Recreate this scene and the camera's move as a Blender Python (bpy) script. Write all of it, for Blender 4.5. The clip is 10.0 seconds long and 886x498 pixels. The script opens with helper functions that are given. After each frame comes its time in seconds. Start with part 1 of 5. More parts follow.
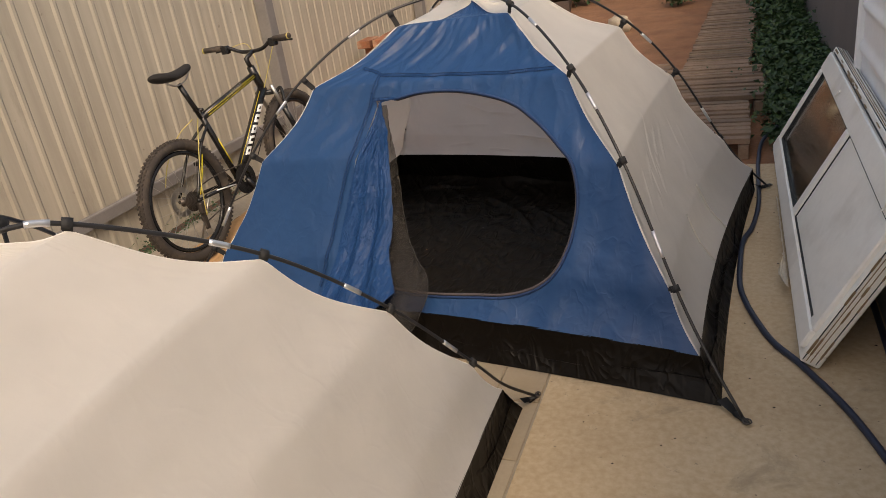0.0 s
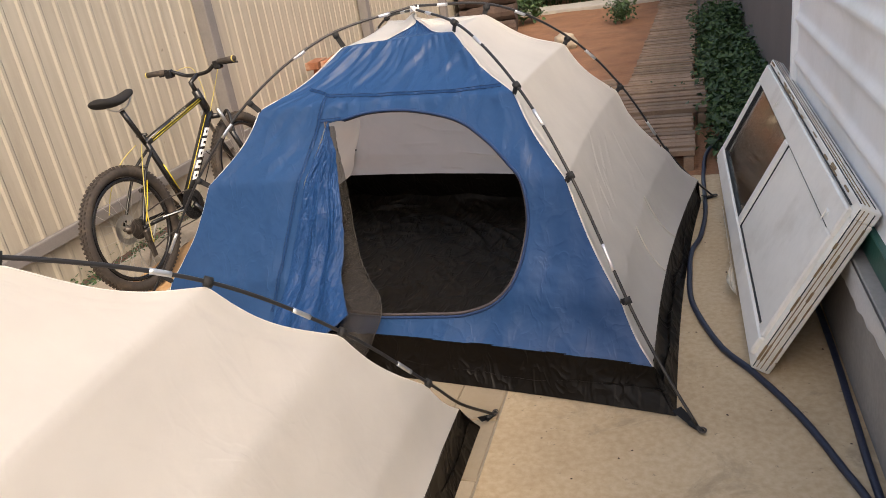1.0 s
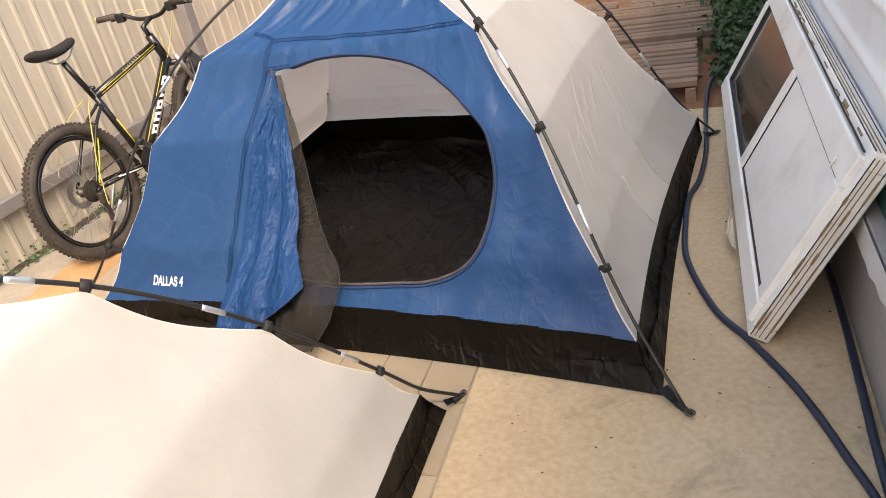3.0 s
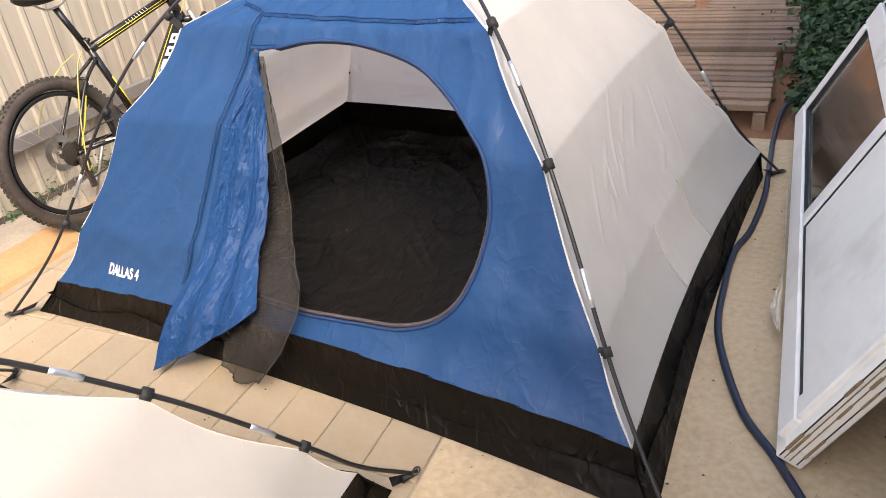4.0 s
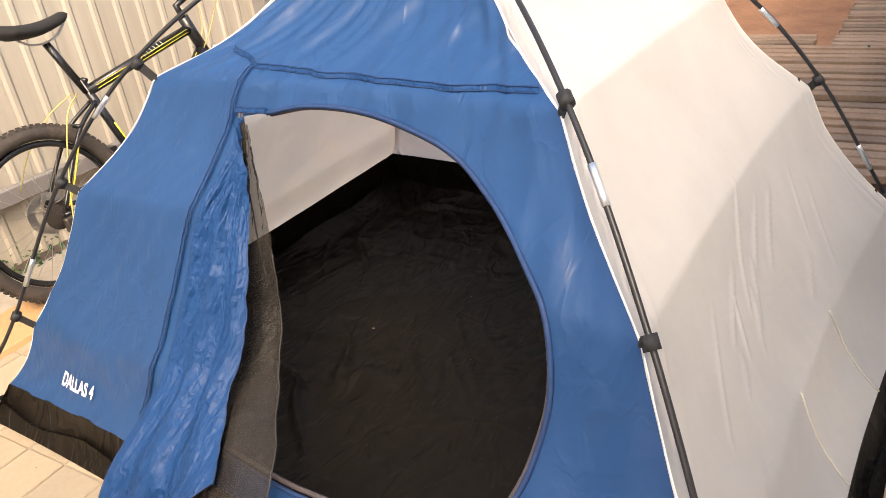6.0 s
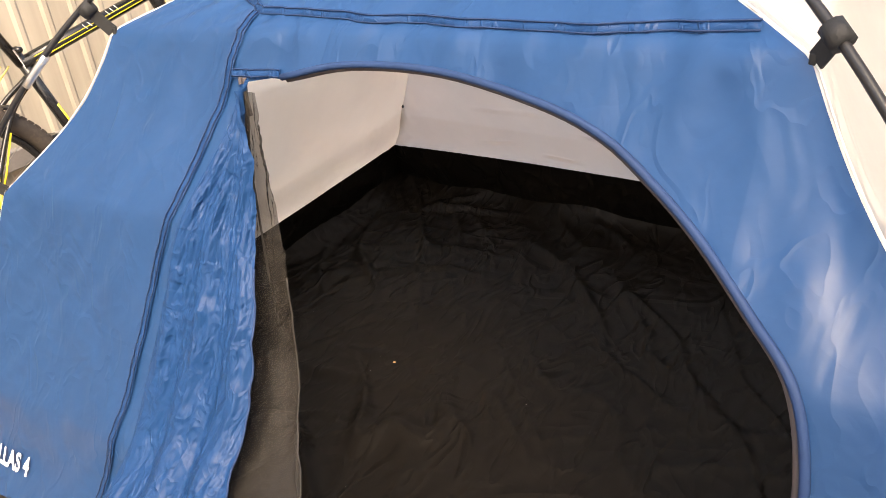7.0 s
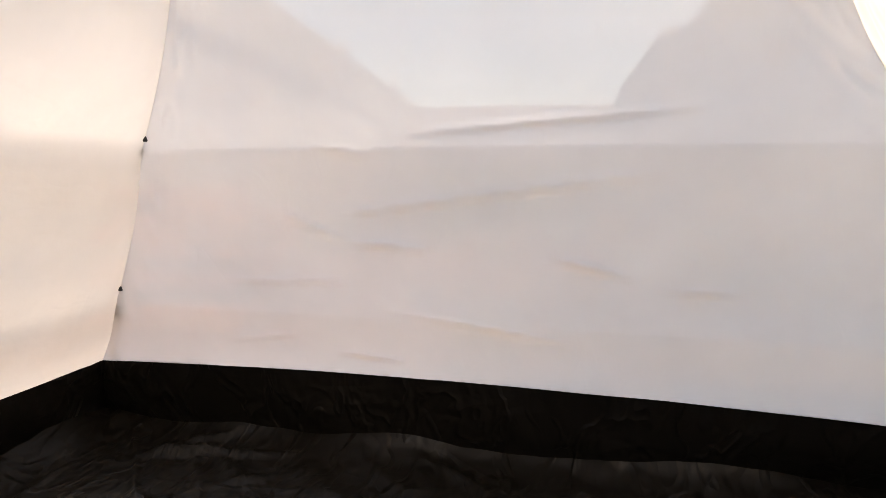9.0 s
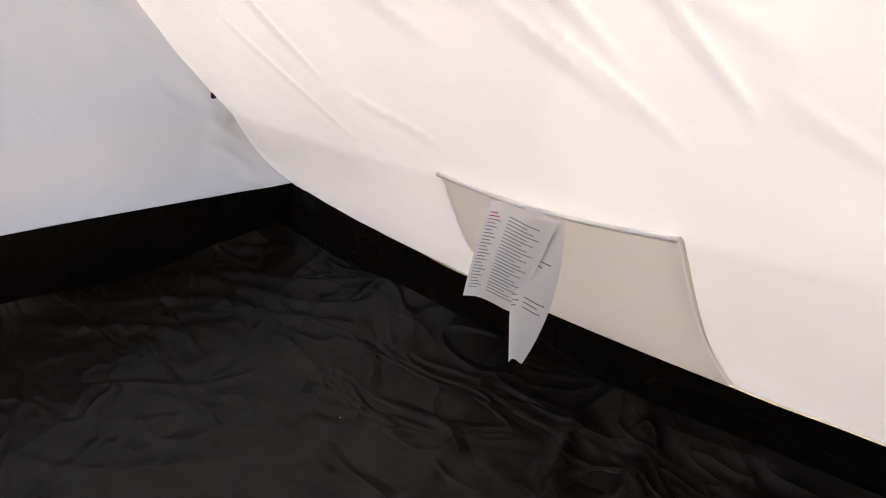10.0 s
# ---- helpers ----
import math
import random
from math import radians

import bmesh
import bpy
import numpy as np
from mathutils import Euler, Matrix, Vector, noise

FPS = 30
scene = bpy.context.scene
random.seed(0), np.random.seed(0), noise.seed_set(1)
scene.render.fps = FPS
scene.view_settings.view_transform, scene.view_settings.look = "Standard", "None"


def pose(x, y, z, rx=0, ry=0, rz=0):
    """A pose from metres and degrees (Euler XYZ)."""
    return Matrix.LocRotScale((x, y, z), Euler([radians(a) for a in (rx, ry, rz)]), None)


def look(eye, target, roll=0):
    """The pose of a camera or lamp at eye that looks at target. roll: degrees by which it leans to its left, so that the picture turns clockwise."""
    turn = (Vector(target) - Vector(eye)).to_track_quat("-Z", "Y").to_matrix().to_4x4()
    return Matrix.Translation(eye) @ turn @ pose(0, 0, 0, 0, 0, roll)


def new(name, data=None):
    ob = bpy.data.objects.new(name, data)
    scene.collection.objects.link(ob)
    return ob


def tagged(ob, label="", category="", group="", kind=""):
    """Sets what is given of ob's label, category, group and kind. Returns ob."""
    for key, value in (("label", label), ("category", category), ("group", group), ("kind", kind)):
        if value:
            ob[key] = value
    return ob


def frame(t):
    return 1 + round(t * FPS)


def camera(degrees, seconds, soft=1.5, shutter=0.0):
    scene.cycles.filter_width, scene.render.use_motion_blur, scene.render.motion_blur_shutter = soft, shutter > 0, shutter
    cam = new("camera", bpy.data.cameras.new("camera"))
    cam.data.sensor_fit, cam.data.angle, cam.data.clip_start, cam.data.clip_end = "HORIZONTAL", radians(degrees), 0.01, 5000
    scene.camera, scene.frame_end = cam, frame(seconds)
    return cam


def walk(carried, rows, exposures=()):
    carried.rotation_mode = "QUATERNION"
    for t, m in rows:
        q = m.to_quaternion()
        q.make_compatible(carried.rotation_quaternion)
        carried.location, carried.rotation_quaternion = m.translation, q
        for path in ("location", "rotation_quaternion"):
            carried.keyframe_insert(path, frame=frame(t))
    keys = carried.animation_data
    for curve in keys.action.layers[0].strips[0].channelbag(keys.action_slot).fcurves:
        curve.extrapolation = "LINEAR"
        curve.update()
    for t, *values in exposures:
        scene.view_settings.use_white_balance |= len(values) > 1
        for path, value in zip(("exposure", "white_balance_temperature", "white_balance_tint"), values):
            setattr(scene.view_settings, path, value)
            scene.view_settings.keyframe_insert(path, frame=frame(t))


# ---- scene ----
cam = camera(62.0, 10.0, 0.8)
PATH = [
    (0, (0.188, -2.01, 1.551), (-0.727, -0.426, 0.742), -8.7),
    (0.5, (0.199, -1.995, 1.553), (-0.626, -0.334, 0.805), -9.1),
    (1, (0.197, -1.986, 1.544), (-0.616, -0.334, 0.764), -9.1),
    (1.5, (0.191, -1.987, 1.548), (-0.622, -0.334, 0.77), -9.5),
    (2, (0.192, -1.931, 1.517), (-0.522, -0.282, 0.639), -9.9),
    (2.5, (0.247, -1.774, 1.496), (-0.57, -0.17, 0.625), -9.6),
    (2.7, (0.251, -1.721, 1.509), (-0.603, -0.144, 0.624), -11.9),
    (3.8, (0.199, -1.254, 1.445), (-0.651, 0.236, 0.417), -8.5),
    (4, (0.218, -1.128, 1.446), (-0.737, 0.324, 0.457), -7.0),
    (4.5, (0.192, -0.962, 1.465), (-0.873, 0.434, 0.507), -8.9),
    (5, (0.107, -0.835, 1.46), (-0.923, 0.593, 0.511), -7.2),
    (5.2, (0.083, -0.779, 1.443), (-0.986, 0.627, 0.505), -7.8),
    (6.5, (-0.308, -0.313, 1.296), (-1.443, 1.052, 0.376), -7.3),
    (7, (-0.571, -0.23, 1.187), (-1.603, 1.202, 0.248), -6.0),
    (7.5, (-0.849, -0.007, 0.991), (-1.963, 1.409, 0.125), -3.3),
    (8, (-0.905, 0.173, 0.884), (-1.915, 1.721, 0.12), -3.6),
    (8.5, (-0.98, 0.281, 0.625), (-1.697, 2.099, 0.198), 2.7),
    (9, (-0.985, 0.336, 0.624), (-1.488, 2.266, 0.481), -0.0),
    (9.2, (-0.95, 0.366, 0.6), (-1.263, 2.31, 0.247), -2.3),
    (9.4, (-0.908, 0.403, 0.575), (-0.883, 2.32, 0.004), -1.8),
    (9.5, (-0.89, 0.418, 0.561), (-0.614, 2.307, -0.035), -3.8),
    (9.7, (-0.898, 0.464, 0.558), (-0.083, 2.176, -0.075), -3.0),
    (10, (-0.847, 0.5, 0.569), (0.293, 1.978, -0.147), -4.1),
]
# the clip's camera opens up as it enters the tent
EXPOSURE = [(0, 0.57, 7900), (0.5, 0.90, 7500), (1, 1.12, 7500), (2.5, 1.44, 7500), (4.5, 1.76, 6900), (6.5, 1.83, 7800), (7, 2.03, 7900), (7.5, 2.70, 8000),
            (8, 2.93, 7700), (8.5, 2.92, 7600), (9, 2.45, 7900), (9.3, 2.08, 7800), (10, 2.6, 7400)]
walk(cam, [(t, look(e, g, r)) for t, e, g, r in PATH], [(t, s, k, 12) for t, s, k in EXPOSURE])

# ---------------------------------------------------------------- light
world = bpy.data.worlds.new("sky")
scene.world = world
world.use_nodes = True
wn = world.node_tree
bg = wn.nodes["Background"]
sky = wn.nodes.new("ShaderNodeTexSky")
sky.sky_type = "NISHITA"
sky.sun_disc = False
SUN_EL, SUN_AZ = 48.0, 140.0
sky.sun_elevation, sky.sun_rotation = radians(SUN_EL), radians(SUN_AZ)
sky.air_density, sky.dust_density, sky.ozone_density = 1.2, 4.0, 0.6
wn.links.new(sky.outputs[0], bg.inputs[0])
bg.inputs[1].default_value = 0.15
sun = new("sun", bpy.data.lights.new("sun", "SUN"))
sun.data.energy, sun.data.angle, sun.data.color = 0.75, radians(18), (1.0, 0.93, 0.84)
# the sun stands SUN_AZ degrees clockwise from +y
sa = radians(SUN_AZ)
sd = Vector((math.sin(sa) * math.cos(radians(SUN_EL)), math.cos(sa) * math.cos(radians(SUN_EL)), math.sin(radians(SUN_EL))))
sun.matrix_world = look(sd * 20, (0, 0, 0))


# ---------------------------------------------------------------- materials
def node_mat(name):
    m = bpy.data.materials.new(name)
    m.use_nodes = True
    nt = m.node_tree
    return m, nt, nt.nodes["Principled BSDF"], nt.nodes["Material Output"]


def ramp_color(nt, fac, stops):
    r = nt.nodes.new("ShaderNodeValToRGB")
    while len(r.color_ramp.elements) < len(stops):
        r.color_ramp.elements.new(0.5)
    for e, (p, c) in zip(r.color_ramp.elements, stops):
        e.position, e.color = p, (*c, 1)
    nt.links.new(fac, r.inputs[0])
    return r.outputs[0]


def noise_tex(nt, scale, detail=4.0, rough=0.55, stretch=None, coord="Object", distort=0.0):
    tc = nt.nodes.new("ShaderNodeTexCoord")
    vec = tc.outputs[coord]
    if stretch:
        mp = nt.nodes.new("ShaderNodeMapping")
        mp.inputs["Scale"].default_value = stretch
        nt.links.new(vec, mp.inputs[0])
        vec = mp.outputs[0]
    n = nt.nodes.new("ShaderNodeTexNoise")
    n.inputs["Scale"].default_value, n.inputs["Detail"].default_value, n.inputs["Roughness"].default_value = scale, detail, rough
    n.inputs["Distortion"].default_value = distort
    nt.links.new(vec, n.inputs["Vector"])
    return n.outputs["Fac"]


def mixed(nt, fac, a, b, mode="MIX"):
    mx = nt.nodes.new("ShaderNodeMix")
    mx.data_type, mx.blend_type = "RGBA", mode
    if isinstance(fac, (int, float)):
        mx.inputs[0].default_value = fac
    else:
        nt.links.new(fac, mx.inputs[0])
    for sock, v in ((mx.inputs[6], a), (mx.inputs[7], b)):
        if isinstance(v, tuple):
            sock.default_value = (*v, 1)
        else:
            nt.links.new(v, sock)
    return mx.outputs[2]


def bumped(nt, bsdf, height, strength, dist=0.01):
    b = nt.nodes.new("ShaderNodeBump")
    b.inputs["Strength"].default_value, b.inputs["Distance"].default_value = strength, dist
    nt.links.new(height, b.inputs["Height"])
    nt.links.new(b.outputs[0], bsdf.inputs["Normal"])
    return b.outputs[0]


def shade(c, k):
    return tuple(min(1.0, v * k) for v in c)


def plain(name, color, rough=0.6, metal=0.0, var=0.18, scale=9.0, fine=90.0, bump=0.15, dist=0.004, random_object=0.0, dirt=None):
    """A surface with two scales of variation, optional dirt colour, and per-object variation."""
    m, nt, p, _ = node_mat(name)
    big = noise_tex(nt, scale, 5)
    small = noise_tex(nt, fine, 3)
    c = ramp_color(nt, big, ((0.3, shade(color, 1 - var)), (0.7, shade(color, 1 + var * 0.6))))
    c = mixed(nt, 0.35, c, ramp_color(nt, small, ((0.35, shade(color, 1 - var)), (0.65, shade(color, 1 + var * 0.5)))))
    if dirt:
        d = ramp_color(nt, noise_tex(nt, scale * 0.7, 6, 0.65), ((0.5, (0, 0, 0)), (0.72, (1, 1, 1))))
        c = mixed(nt, d, c, dirt)
    if random_object:
        oi = nt.nodes.new("ShaderNodeObjectInfo")
        lo, hi = 1 - random_object, 1 + random_object * 0.5
        c = mixed(nt, 1.0, c, ramp_color(nt, oi.outputs["Random"], ((0.0, (lo, lo, lo)), (0.5, (1, 0.96, 0.92)), (1.0, (hi, hi, hi)))), "MULTIPLY")
    nt.links.new(c, p.inputs["Base Color"])
    p.inputs["Roughness"].default_value, p.inputs["Metallic"].default_value = rough, metal
    if bump:
        bumped(nt, p, small, bump, dist)
    return m


def fabric(name, color, rough, translucent, clear=0.0, crease=0.35, weave=0.05, var=0.06, stretch=(1, 1, 1), size=1.0, gloss=0.4, ridges=0.0, depth=0.03):
    """Thin coated nylon or polyester: gloss over diffuse, light passes through, creased."""
    m, nt, p, out = node_mat(name)
    big = noise_tex(nt, 3.0, 4)
    c = ramp_color(nt, big, ((0.3, shade(color, 1 - var)), (0.7, shade(color, 1 + var))))
    nt.links.new(c, p.inputs["Base Color"])
    p.inputs["Roughness"].default_value = rough
    p.inputs["Specular IOR Level"].default_value = gloss
    heights = []
    for turn, scale in ((0.5, 5.0 * size), (-0.9, 12.0 * size)):
        tc = nt.nodes.new("ShaderNodeTexCoord")
        mp = nt.nodes.new("ShaderNodeMapping")
        mp.inputs["Rotation"].default_value = (turn, turn * 0.7, turn * 0.4)
        mp.inputs["Scale"].default_value = stretch
        nt.links.new(tc.outputs["Object"], mp.inputs[0])
        wob = nt.nodes.new("ShaderNodeTexNoise")
        wob.inputs["Scale"].default_value, wob.inputs["Detail"].default_value = scale * 0.6, 3
        nt.links.new(mp.outputs[0], wob.inputs["Vector"])
        push = nt.nodes.new("ShaderNodeVectorMath")
        push.operation = "MULTIPLY_ADD"
        push.inputs[1].default_value = (1.1 / scale,) * 3
        nt.links.new(wob.outputs["Color"], push.inputs[0])
        nt.links.new(mp.outputs[0], push.inputs[2])
        vo = nt.nodes.new("ShaderNodeTexVoronoi")
        vo.feature = "SMOOTH_F1"
        vo.inputs["Scale"].default_value, vo.inputs["Smoothness"].default_value = scale, 0.25
        nt.links.new(push.outputs[0], vo.inputs["Vector"])
        heights.append(vo.outputs["Distance"])
    # creases fade in and out over the cloth
    patch = ramp_color(nt, noise_tex(nt, 4.0 * size, 3), ((0.38, (0.12, 0.12, 0.12)), (0.66, (1, 1, 1))))
    h = mixed(nt, 0.35, heights[0], heights[1])
    h = mixed(nt, 1.0, h, patch, "MULTIPLY")
    h = mixed(nt, 0.25, h, noise_tex(nt, 6 * size, 4))
    if ridges:
        lines = None
        for turn, scale, width in ((0.5, 2.6 * size, 0.045), (-0.9, 4.5 * size, 0.05), (1.9, 9.0 * size, 0.07)):
            line = ramp_color(nt, noise_tex(nt, scale, 2, stretch=(1.0 + turn * 0.3, 1.0 - turn * 0.2, 1.0), distort=0.6), ((0.5 - width, (0, 0, 0)), (0.5, (1, 1, 1)), (0.5 + width * 1.8, (0, 0, 0))))
            lines = line if lines is None else mixed(nt, 0.4, lines, line)
        h = mixed(nt, ridges, h, lines)
    h = mixed(nt, weave, h, noise_tex(nt, 60, 3))
    n = bumped(nt, p, h, crease, depth)
    tr = nt.nodes.new("ShaderNodeBsdfTranslucent")
    nt.links.new(c, tr.inputs[0])
    nt.links.new(n, tr.inputs["Normal"])
    mx = nt.nodes.new("ShaderNodeMixShader")
    mx.inputs[0].default_value = translucent
    nt.links.new(p.outputs[0], mx.inputs[1])
    nt.links.new(tr.outputs[0], mx.inputs[2])
    last = mx.outputs[0]
    if clear:
        tp = nt.nodes.new("ShaderNodeBsdfTransparent")
        m2 = nt.nodes.new("ShaderNodeMixShader")
        m2.inputs[0].default_value = clear
        nt.links.new(last, m2.inputs[1])
        nt.links.new(tp.outputs[0], m2.inputs[2])
        last = m2.outputs[0]
    nt.links.new(last, out.inputs[0])
    return m


BLUE = fabric("blue_tent_fabric", (0.0125, 0.059, 0.170), 0.43, 0.10, 0.0, 0.48, weave=0.01, stretch=(1.4, 1.4, 0.8), size=1.0, gloss=0.45, ridges=0.14)
BLUE_FLAP = fabric("blue_flap_fabric", (0.0095, 0.050, 0.155), 0.45, 0.05, 0.0, 0.60, weave=0.01, stretch=(1.2, 1.2, 1.0), size=2.2, gloss=0.22, depth=0.024, ridges=0.22)
WHITE = fabric("white_tent_fabric", (0.82, 0.79, 0.75), 0.45, 0.46, 0.06, 0.26, stretch=(0.6, 0.6, 1.4), size=0.7, ridges=0.10)
WHITE_THIN = fabric("thin_white_pocket", (0.84, 0.80, 0.72), 0.5, 0.48, 0.12, 0.15)
BLACK_TUB = fabric("black_groundsheet", (0.0062, 0.0047, 0.0034), 0.42, 0.02, 0.0, 0.75, weave=0.015, stretch=(1.3, 0.8, 1.0), size=0.8, gloss=0.16, ridges=0.34)
MESH = fabric("grey_mosquito_mesh", (0.052, 0.046, 0.041), 0.6, 0.35, 0.32, 0.7, stretch=(1.5, 1.5, 0.5), size=2.0)
ZIP = plain("blue_zip_tape", (0.009, 0.036, 0.115), 0.7)
STITCH = plain("dark_blue_stitching", (0.0085, 0.030, 0.095), 0.8)
ZIP_DARK = plain("dark_zip_tape", (0.03, 0.027, 0.025), 0.7)
ZIP_GREY = plain("grey_zip_tape", (0.075, 0.060, 0.062), 0.7)
WHITE_TRIM = plain("white_seam", (0.82, 0.80, 0.77), 0.7, var=0.05)
PRINT = plain("white_print", (0.85, 0.85, 0.85), 0.6, var=0.05)
STRAP = plain("black_webbing", (0.015, 0.015, 0.016), 0.7, fine=300)
POLE = plain("black_fibreglass", (0.018, 0.017, 0.018), 0.35, var=0.1)
FERRULE = plain("metal_ferrule", (0.75, 0.75, 0.75), 0.28, 0.9, var=0.05)
PAPER = plain("care_label_paper", (0.85, 0.84, 0.83), 0.8, var=0.03, bump=0.05)
INK = plain("grey_ink", (0.30, 0.30, 0.32), 0.8)
INK_RED = plain("red_ink", (0.6, 0.05, 0.06), 0.8)
CONCRETE, cnt, cp, _ = node_mat("worn_concrete")
base_c = ramp_color(cnt, noise_tex(cnt, 1.6, 6, 0.6), ((0.30, (0.39, 0.28, 0.16)), (0.5, (0.49, 0.37, 0.225)), (0.72, (0.52, 0.415, 0.275))))
base_c = mixed(cnt, 0.35, base_c, ramp_color(cnt, noise_tex(cnt, 45, 4), ((0.35, (0.34, 0.255, 0.16)), (0.65, (0.54, 0.45, 0.325)))))
stain = ramp_color(cnt, noise_tex(cnt, 3.2, 8, 0.7, distort=0.8), ((0.56, (0, 0, 0)), (0.66, (0.75, 0.75, 0.75))))
base_c = mixed(cnt, stain, base_c, (0.30, 0.235, 0.155))
pits = ramp_color(cnt, noise_tex(cnt, 26, 5, 0.75), ((0.63, (0, 0, 0)), (0.70, (0.8, 0.8, 0.8))))
base_c = mixed(cnt, pits, base_c, (0.19, 0.15, 0.105))
cnt.links.new(base_c, cp.inputs["Base Color"])
cp.inputs["Roughness"].default_value = 0.82
bumped(cnt, cp, noise_tex(cnt, 60, 4), 0.25, 0.004)
TILE = plain("beige_tile", (0.38, 0.31, 0.22), 0.7, var=0.13, scale=5, fine=60, bump=0.12, random_object=0.10, dirt=(0.33, 0.255, 0.165))
GROUT = plain("grout", (0.34, 0.29, 0.22), 0.9, var=0.2)
SOIL = plain("orange_soil", (0.24, 0.118, 0.062), 0.95, var=0.3, scale=3, fine=40, bump=0.6, dist=0.02, dirt=(0.16, 0.07, 0.038))
KERB = plain("stained_kerb", (0.44, 0.26, 0.125), 0.9, var=0.22, scale=5, fine=60, bump=0.3)
KERB_TOP = plain("kerb_concrete", (0.36, 0.31, 0.25), 0.9, var=0.25, scale=7, fine=60, bump=0.4)
FENCE, fnt, fp_, _ = node_mat("cream_fence_sheet")
fence_c = ramp_color(fnt, noise_tex(fnt, 1.5, 5, stretch=(1, 9, 0.5)), ((0.3, (0.36, 0.32, 0.26)), (0.7, (0.46, 0.415, 0.34))))
grime = ramp_color(fnt, noise_tex(fnt, 2.2, 7, 0.7, stretch=(1, 3.5, 0.9)), ((0.56, (0, 0, 0)), (0.75, (0.6, 0.6, 0.6))))
fence_c = mixed(fnt, grime, fence_c, (0.25, 0.215, 0.17))
spots = ramp_color(fnt, noise_tex(fnt, 14, 4, 0.6), ((0.70, (0, 0, 0)), (0.76, (0.8, 0.8, 0.8))))
fence_c = mixed(fnt, spots, fence_c, (0.17, 0.14, 0.11))
fnt.links.new(fence_c, fp_.inputs["Base Color"])
fp_.inputs["Roughness"].default_value = 0.5
bumped(fnt, fp_, noise_tex(fnt, 5, 4), 0.05, 0.01)
FENCE_POST = plain("grey_fence_paint", (0.20, 0.185, 0.18), 0.55, var=0.15)
SIDING = plain("white_siding", (0.90, 0.89, 0.88), 0.45, var=0.05, scale=2.0, fine=40, bump=0.03, dirt=(0.78, 0.76, 0.73))
GREEN_TRIM = plain("green_flashing", (0.02, 0.10, 0.075), 0.35, var=0.15)
PLINTH = plain("grey_plinth", (0.30, 0.28, 0.26), 0.9, var=0.2, scale=4, fine=50, bump=0.3)
PLINTH_WHITE = plain("peeling_white_paint", (0.62, 0.60, 0.58), 0.8, var=0.12, scale=6, bump=0.2)
PVC = plain("aged_white_pvc", (0.86, 0.82, 0.75), 0.38, var=0.06, scale=3, fine=30, bump=0.03, dirt=(0.66, 0.61, 0.53))
FILM = plain("yellowed_plastic_film", (0.62, 0.54, 0.42), 0.45, var=0.25, scale=12, bump=0.4)
GASKET = plain("black_gasket", (0.03, 0.03, 0.03), 0.7)
RUST = plain("dirty_tape", (0.30, 0.21, 0.12), 0.9, var=0.4, scale=20)
HOSE = plain("blue_rubber_hose", (0.016, 0.022, 0.045), 0.45, var=0.2)
DARKWALL = plain("grey_brown_render", (0.17, 0.145, 0.135), 0.9, var=0.15, scale=2, fine=50, bump=0.2)
PLANK = plain("weathered_plank", (0.235, 0.165, 0.118), 0.85, var=0.3, scale=6, fine=60, bump=0.4, random_object=0.28)
BRICK = plain("red_brick", (0.336, 0.136, 0.072), 0.9, var=0.3, scale=10, fine=70, bump=0.5, random_object=0.45, dirt=(0.50, 0.36, 0.26))
BARK = plain("dark_old_wood", (0.07, 0.045, 0.035), 0.9, var=0.4, scale=8, bump=0.5)
STONE = plain("pale_stone", (0.42, 0.36, 0.28), 0.9, var=0.3, scale=9, bump=0.6)
PAVE = plain("grey_paving", (0.36, 0.34, 0.31), 0.9, var=0.2)
LEAF = plain("green_leaf", (0.060, 0.115, 0.034), 0.55, var=0.5, scale=3, fine=20, bump=0.1)
LEAF_DARK = plain("dark_green_leaf", (0.025, 0.065, 0.02), 0.6, var=0.5, scale=3, fine=20, bump=0.1)
FLOWER = plain("pale_flower", (0.75, 0.75, 0.78), 0.7)
RUBBER = plain("tyre_rubber", (0.045, 0.036, 0.031), 0.85, var=0.3, scale=12, bump=0.3, dirt=(0.10, 0.075, 0.055))
BIKE_BLACK = plain("black_bike_paint", (0.012, 0.012, 0.013), 0.25, var=0.05, bump=0.0)
BIKE_YELLOW = plain("yellow_stripe", (0.75, 0.60, 0.03), 0.4, var=0.05)
BIKE_WHITE = plain("white_decal", (0.80, 0.80, 0.80), 0.4, var=0.03)
STEEL = plain("bike_steel", (0.45, 0.44, 0.42), 0.35, 0.9, var=0.15)
DARK_STEEL = plain("dark_bike_steel", (0.10, 0.085, 0.075), 0.45, 0.7, var=0.3)
LEATHER = plain("black_saddle_cover", (0.010, 0.009, 0.009), 0.9)
SADDLE_RED = plain("dark_red_panel", (0.16, 0.02, 0.025), 0.5)
CABLE_YELLOW = plain("yellow_cable", (0.50, 0.42, 0.12), 0.5)
GLASS, gnt, gp, _ = node_mat("dusty_window_glass")
gp.inputs["Base Color"].default_value = (0.42, 0.45, 0.44, 1)
gp.inputs["Transmission Weight"].default_value = 1.0
gnt.links.new(ramp_color(gnt, noise_tex(gnt, 5, 5), ((0.35, (0.03, 0.03, 0.03)), (0.75, (0.22, 0.22, 0.22)))), gp.inputs["Roughness"])


# ---------------------------------------------------------------- mesh helpers
def mesh_ob(name, bm, material, smooth=False):
    me = bpy.data.meshes.new(name)
    if isinstance(bm, tuple):
        me.from_pydata(bm[0], [], bm[1])
    else:
        bm.normal_update()
        bm.to_mesh(me)
        bm.free()
    if smooth:
        for f in me.polygons:
            f.use_smooth = True
    me.materials.append(material)
    return new(name, me)


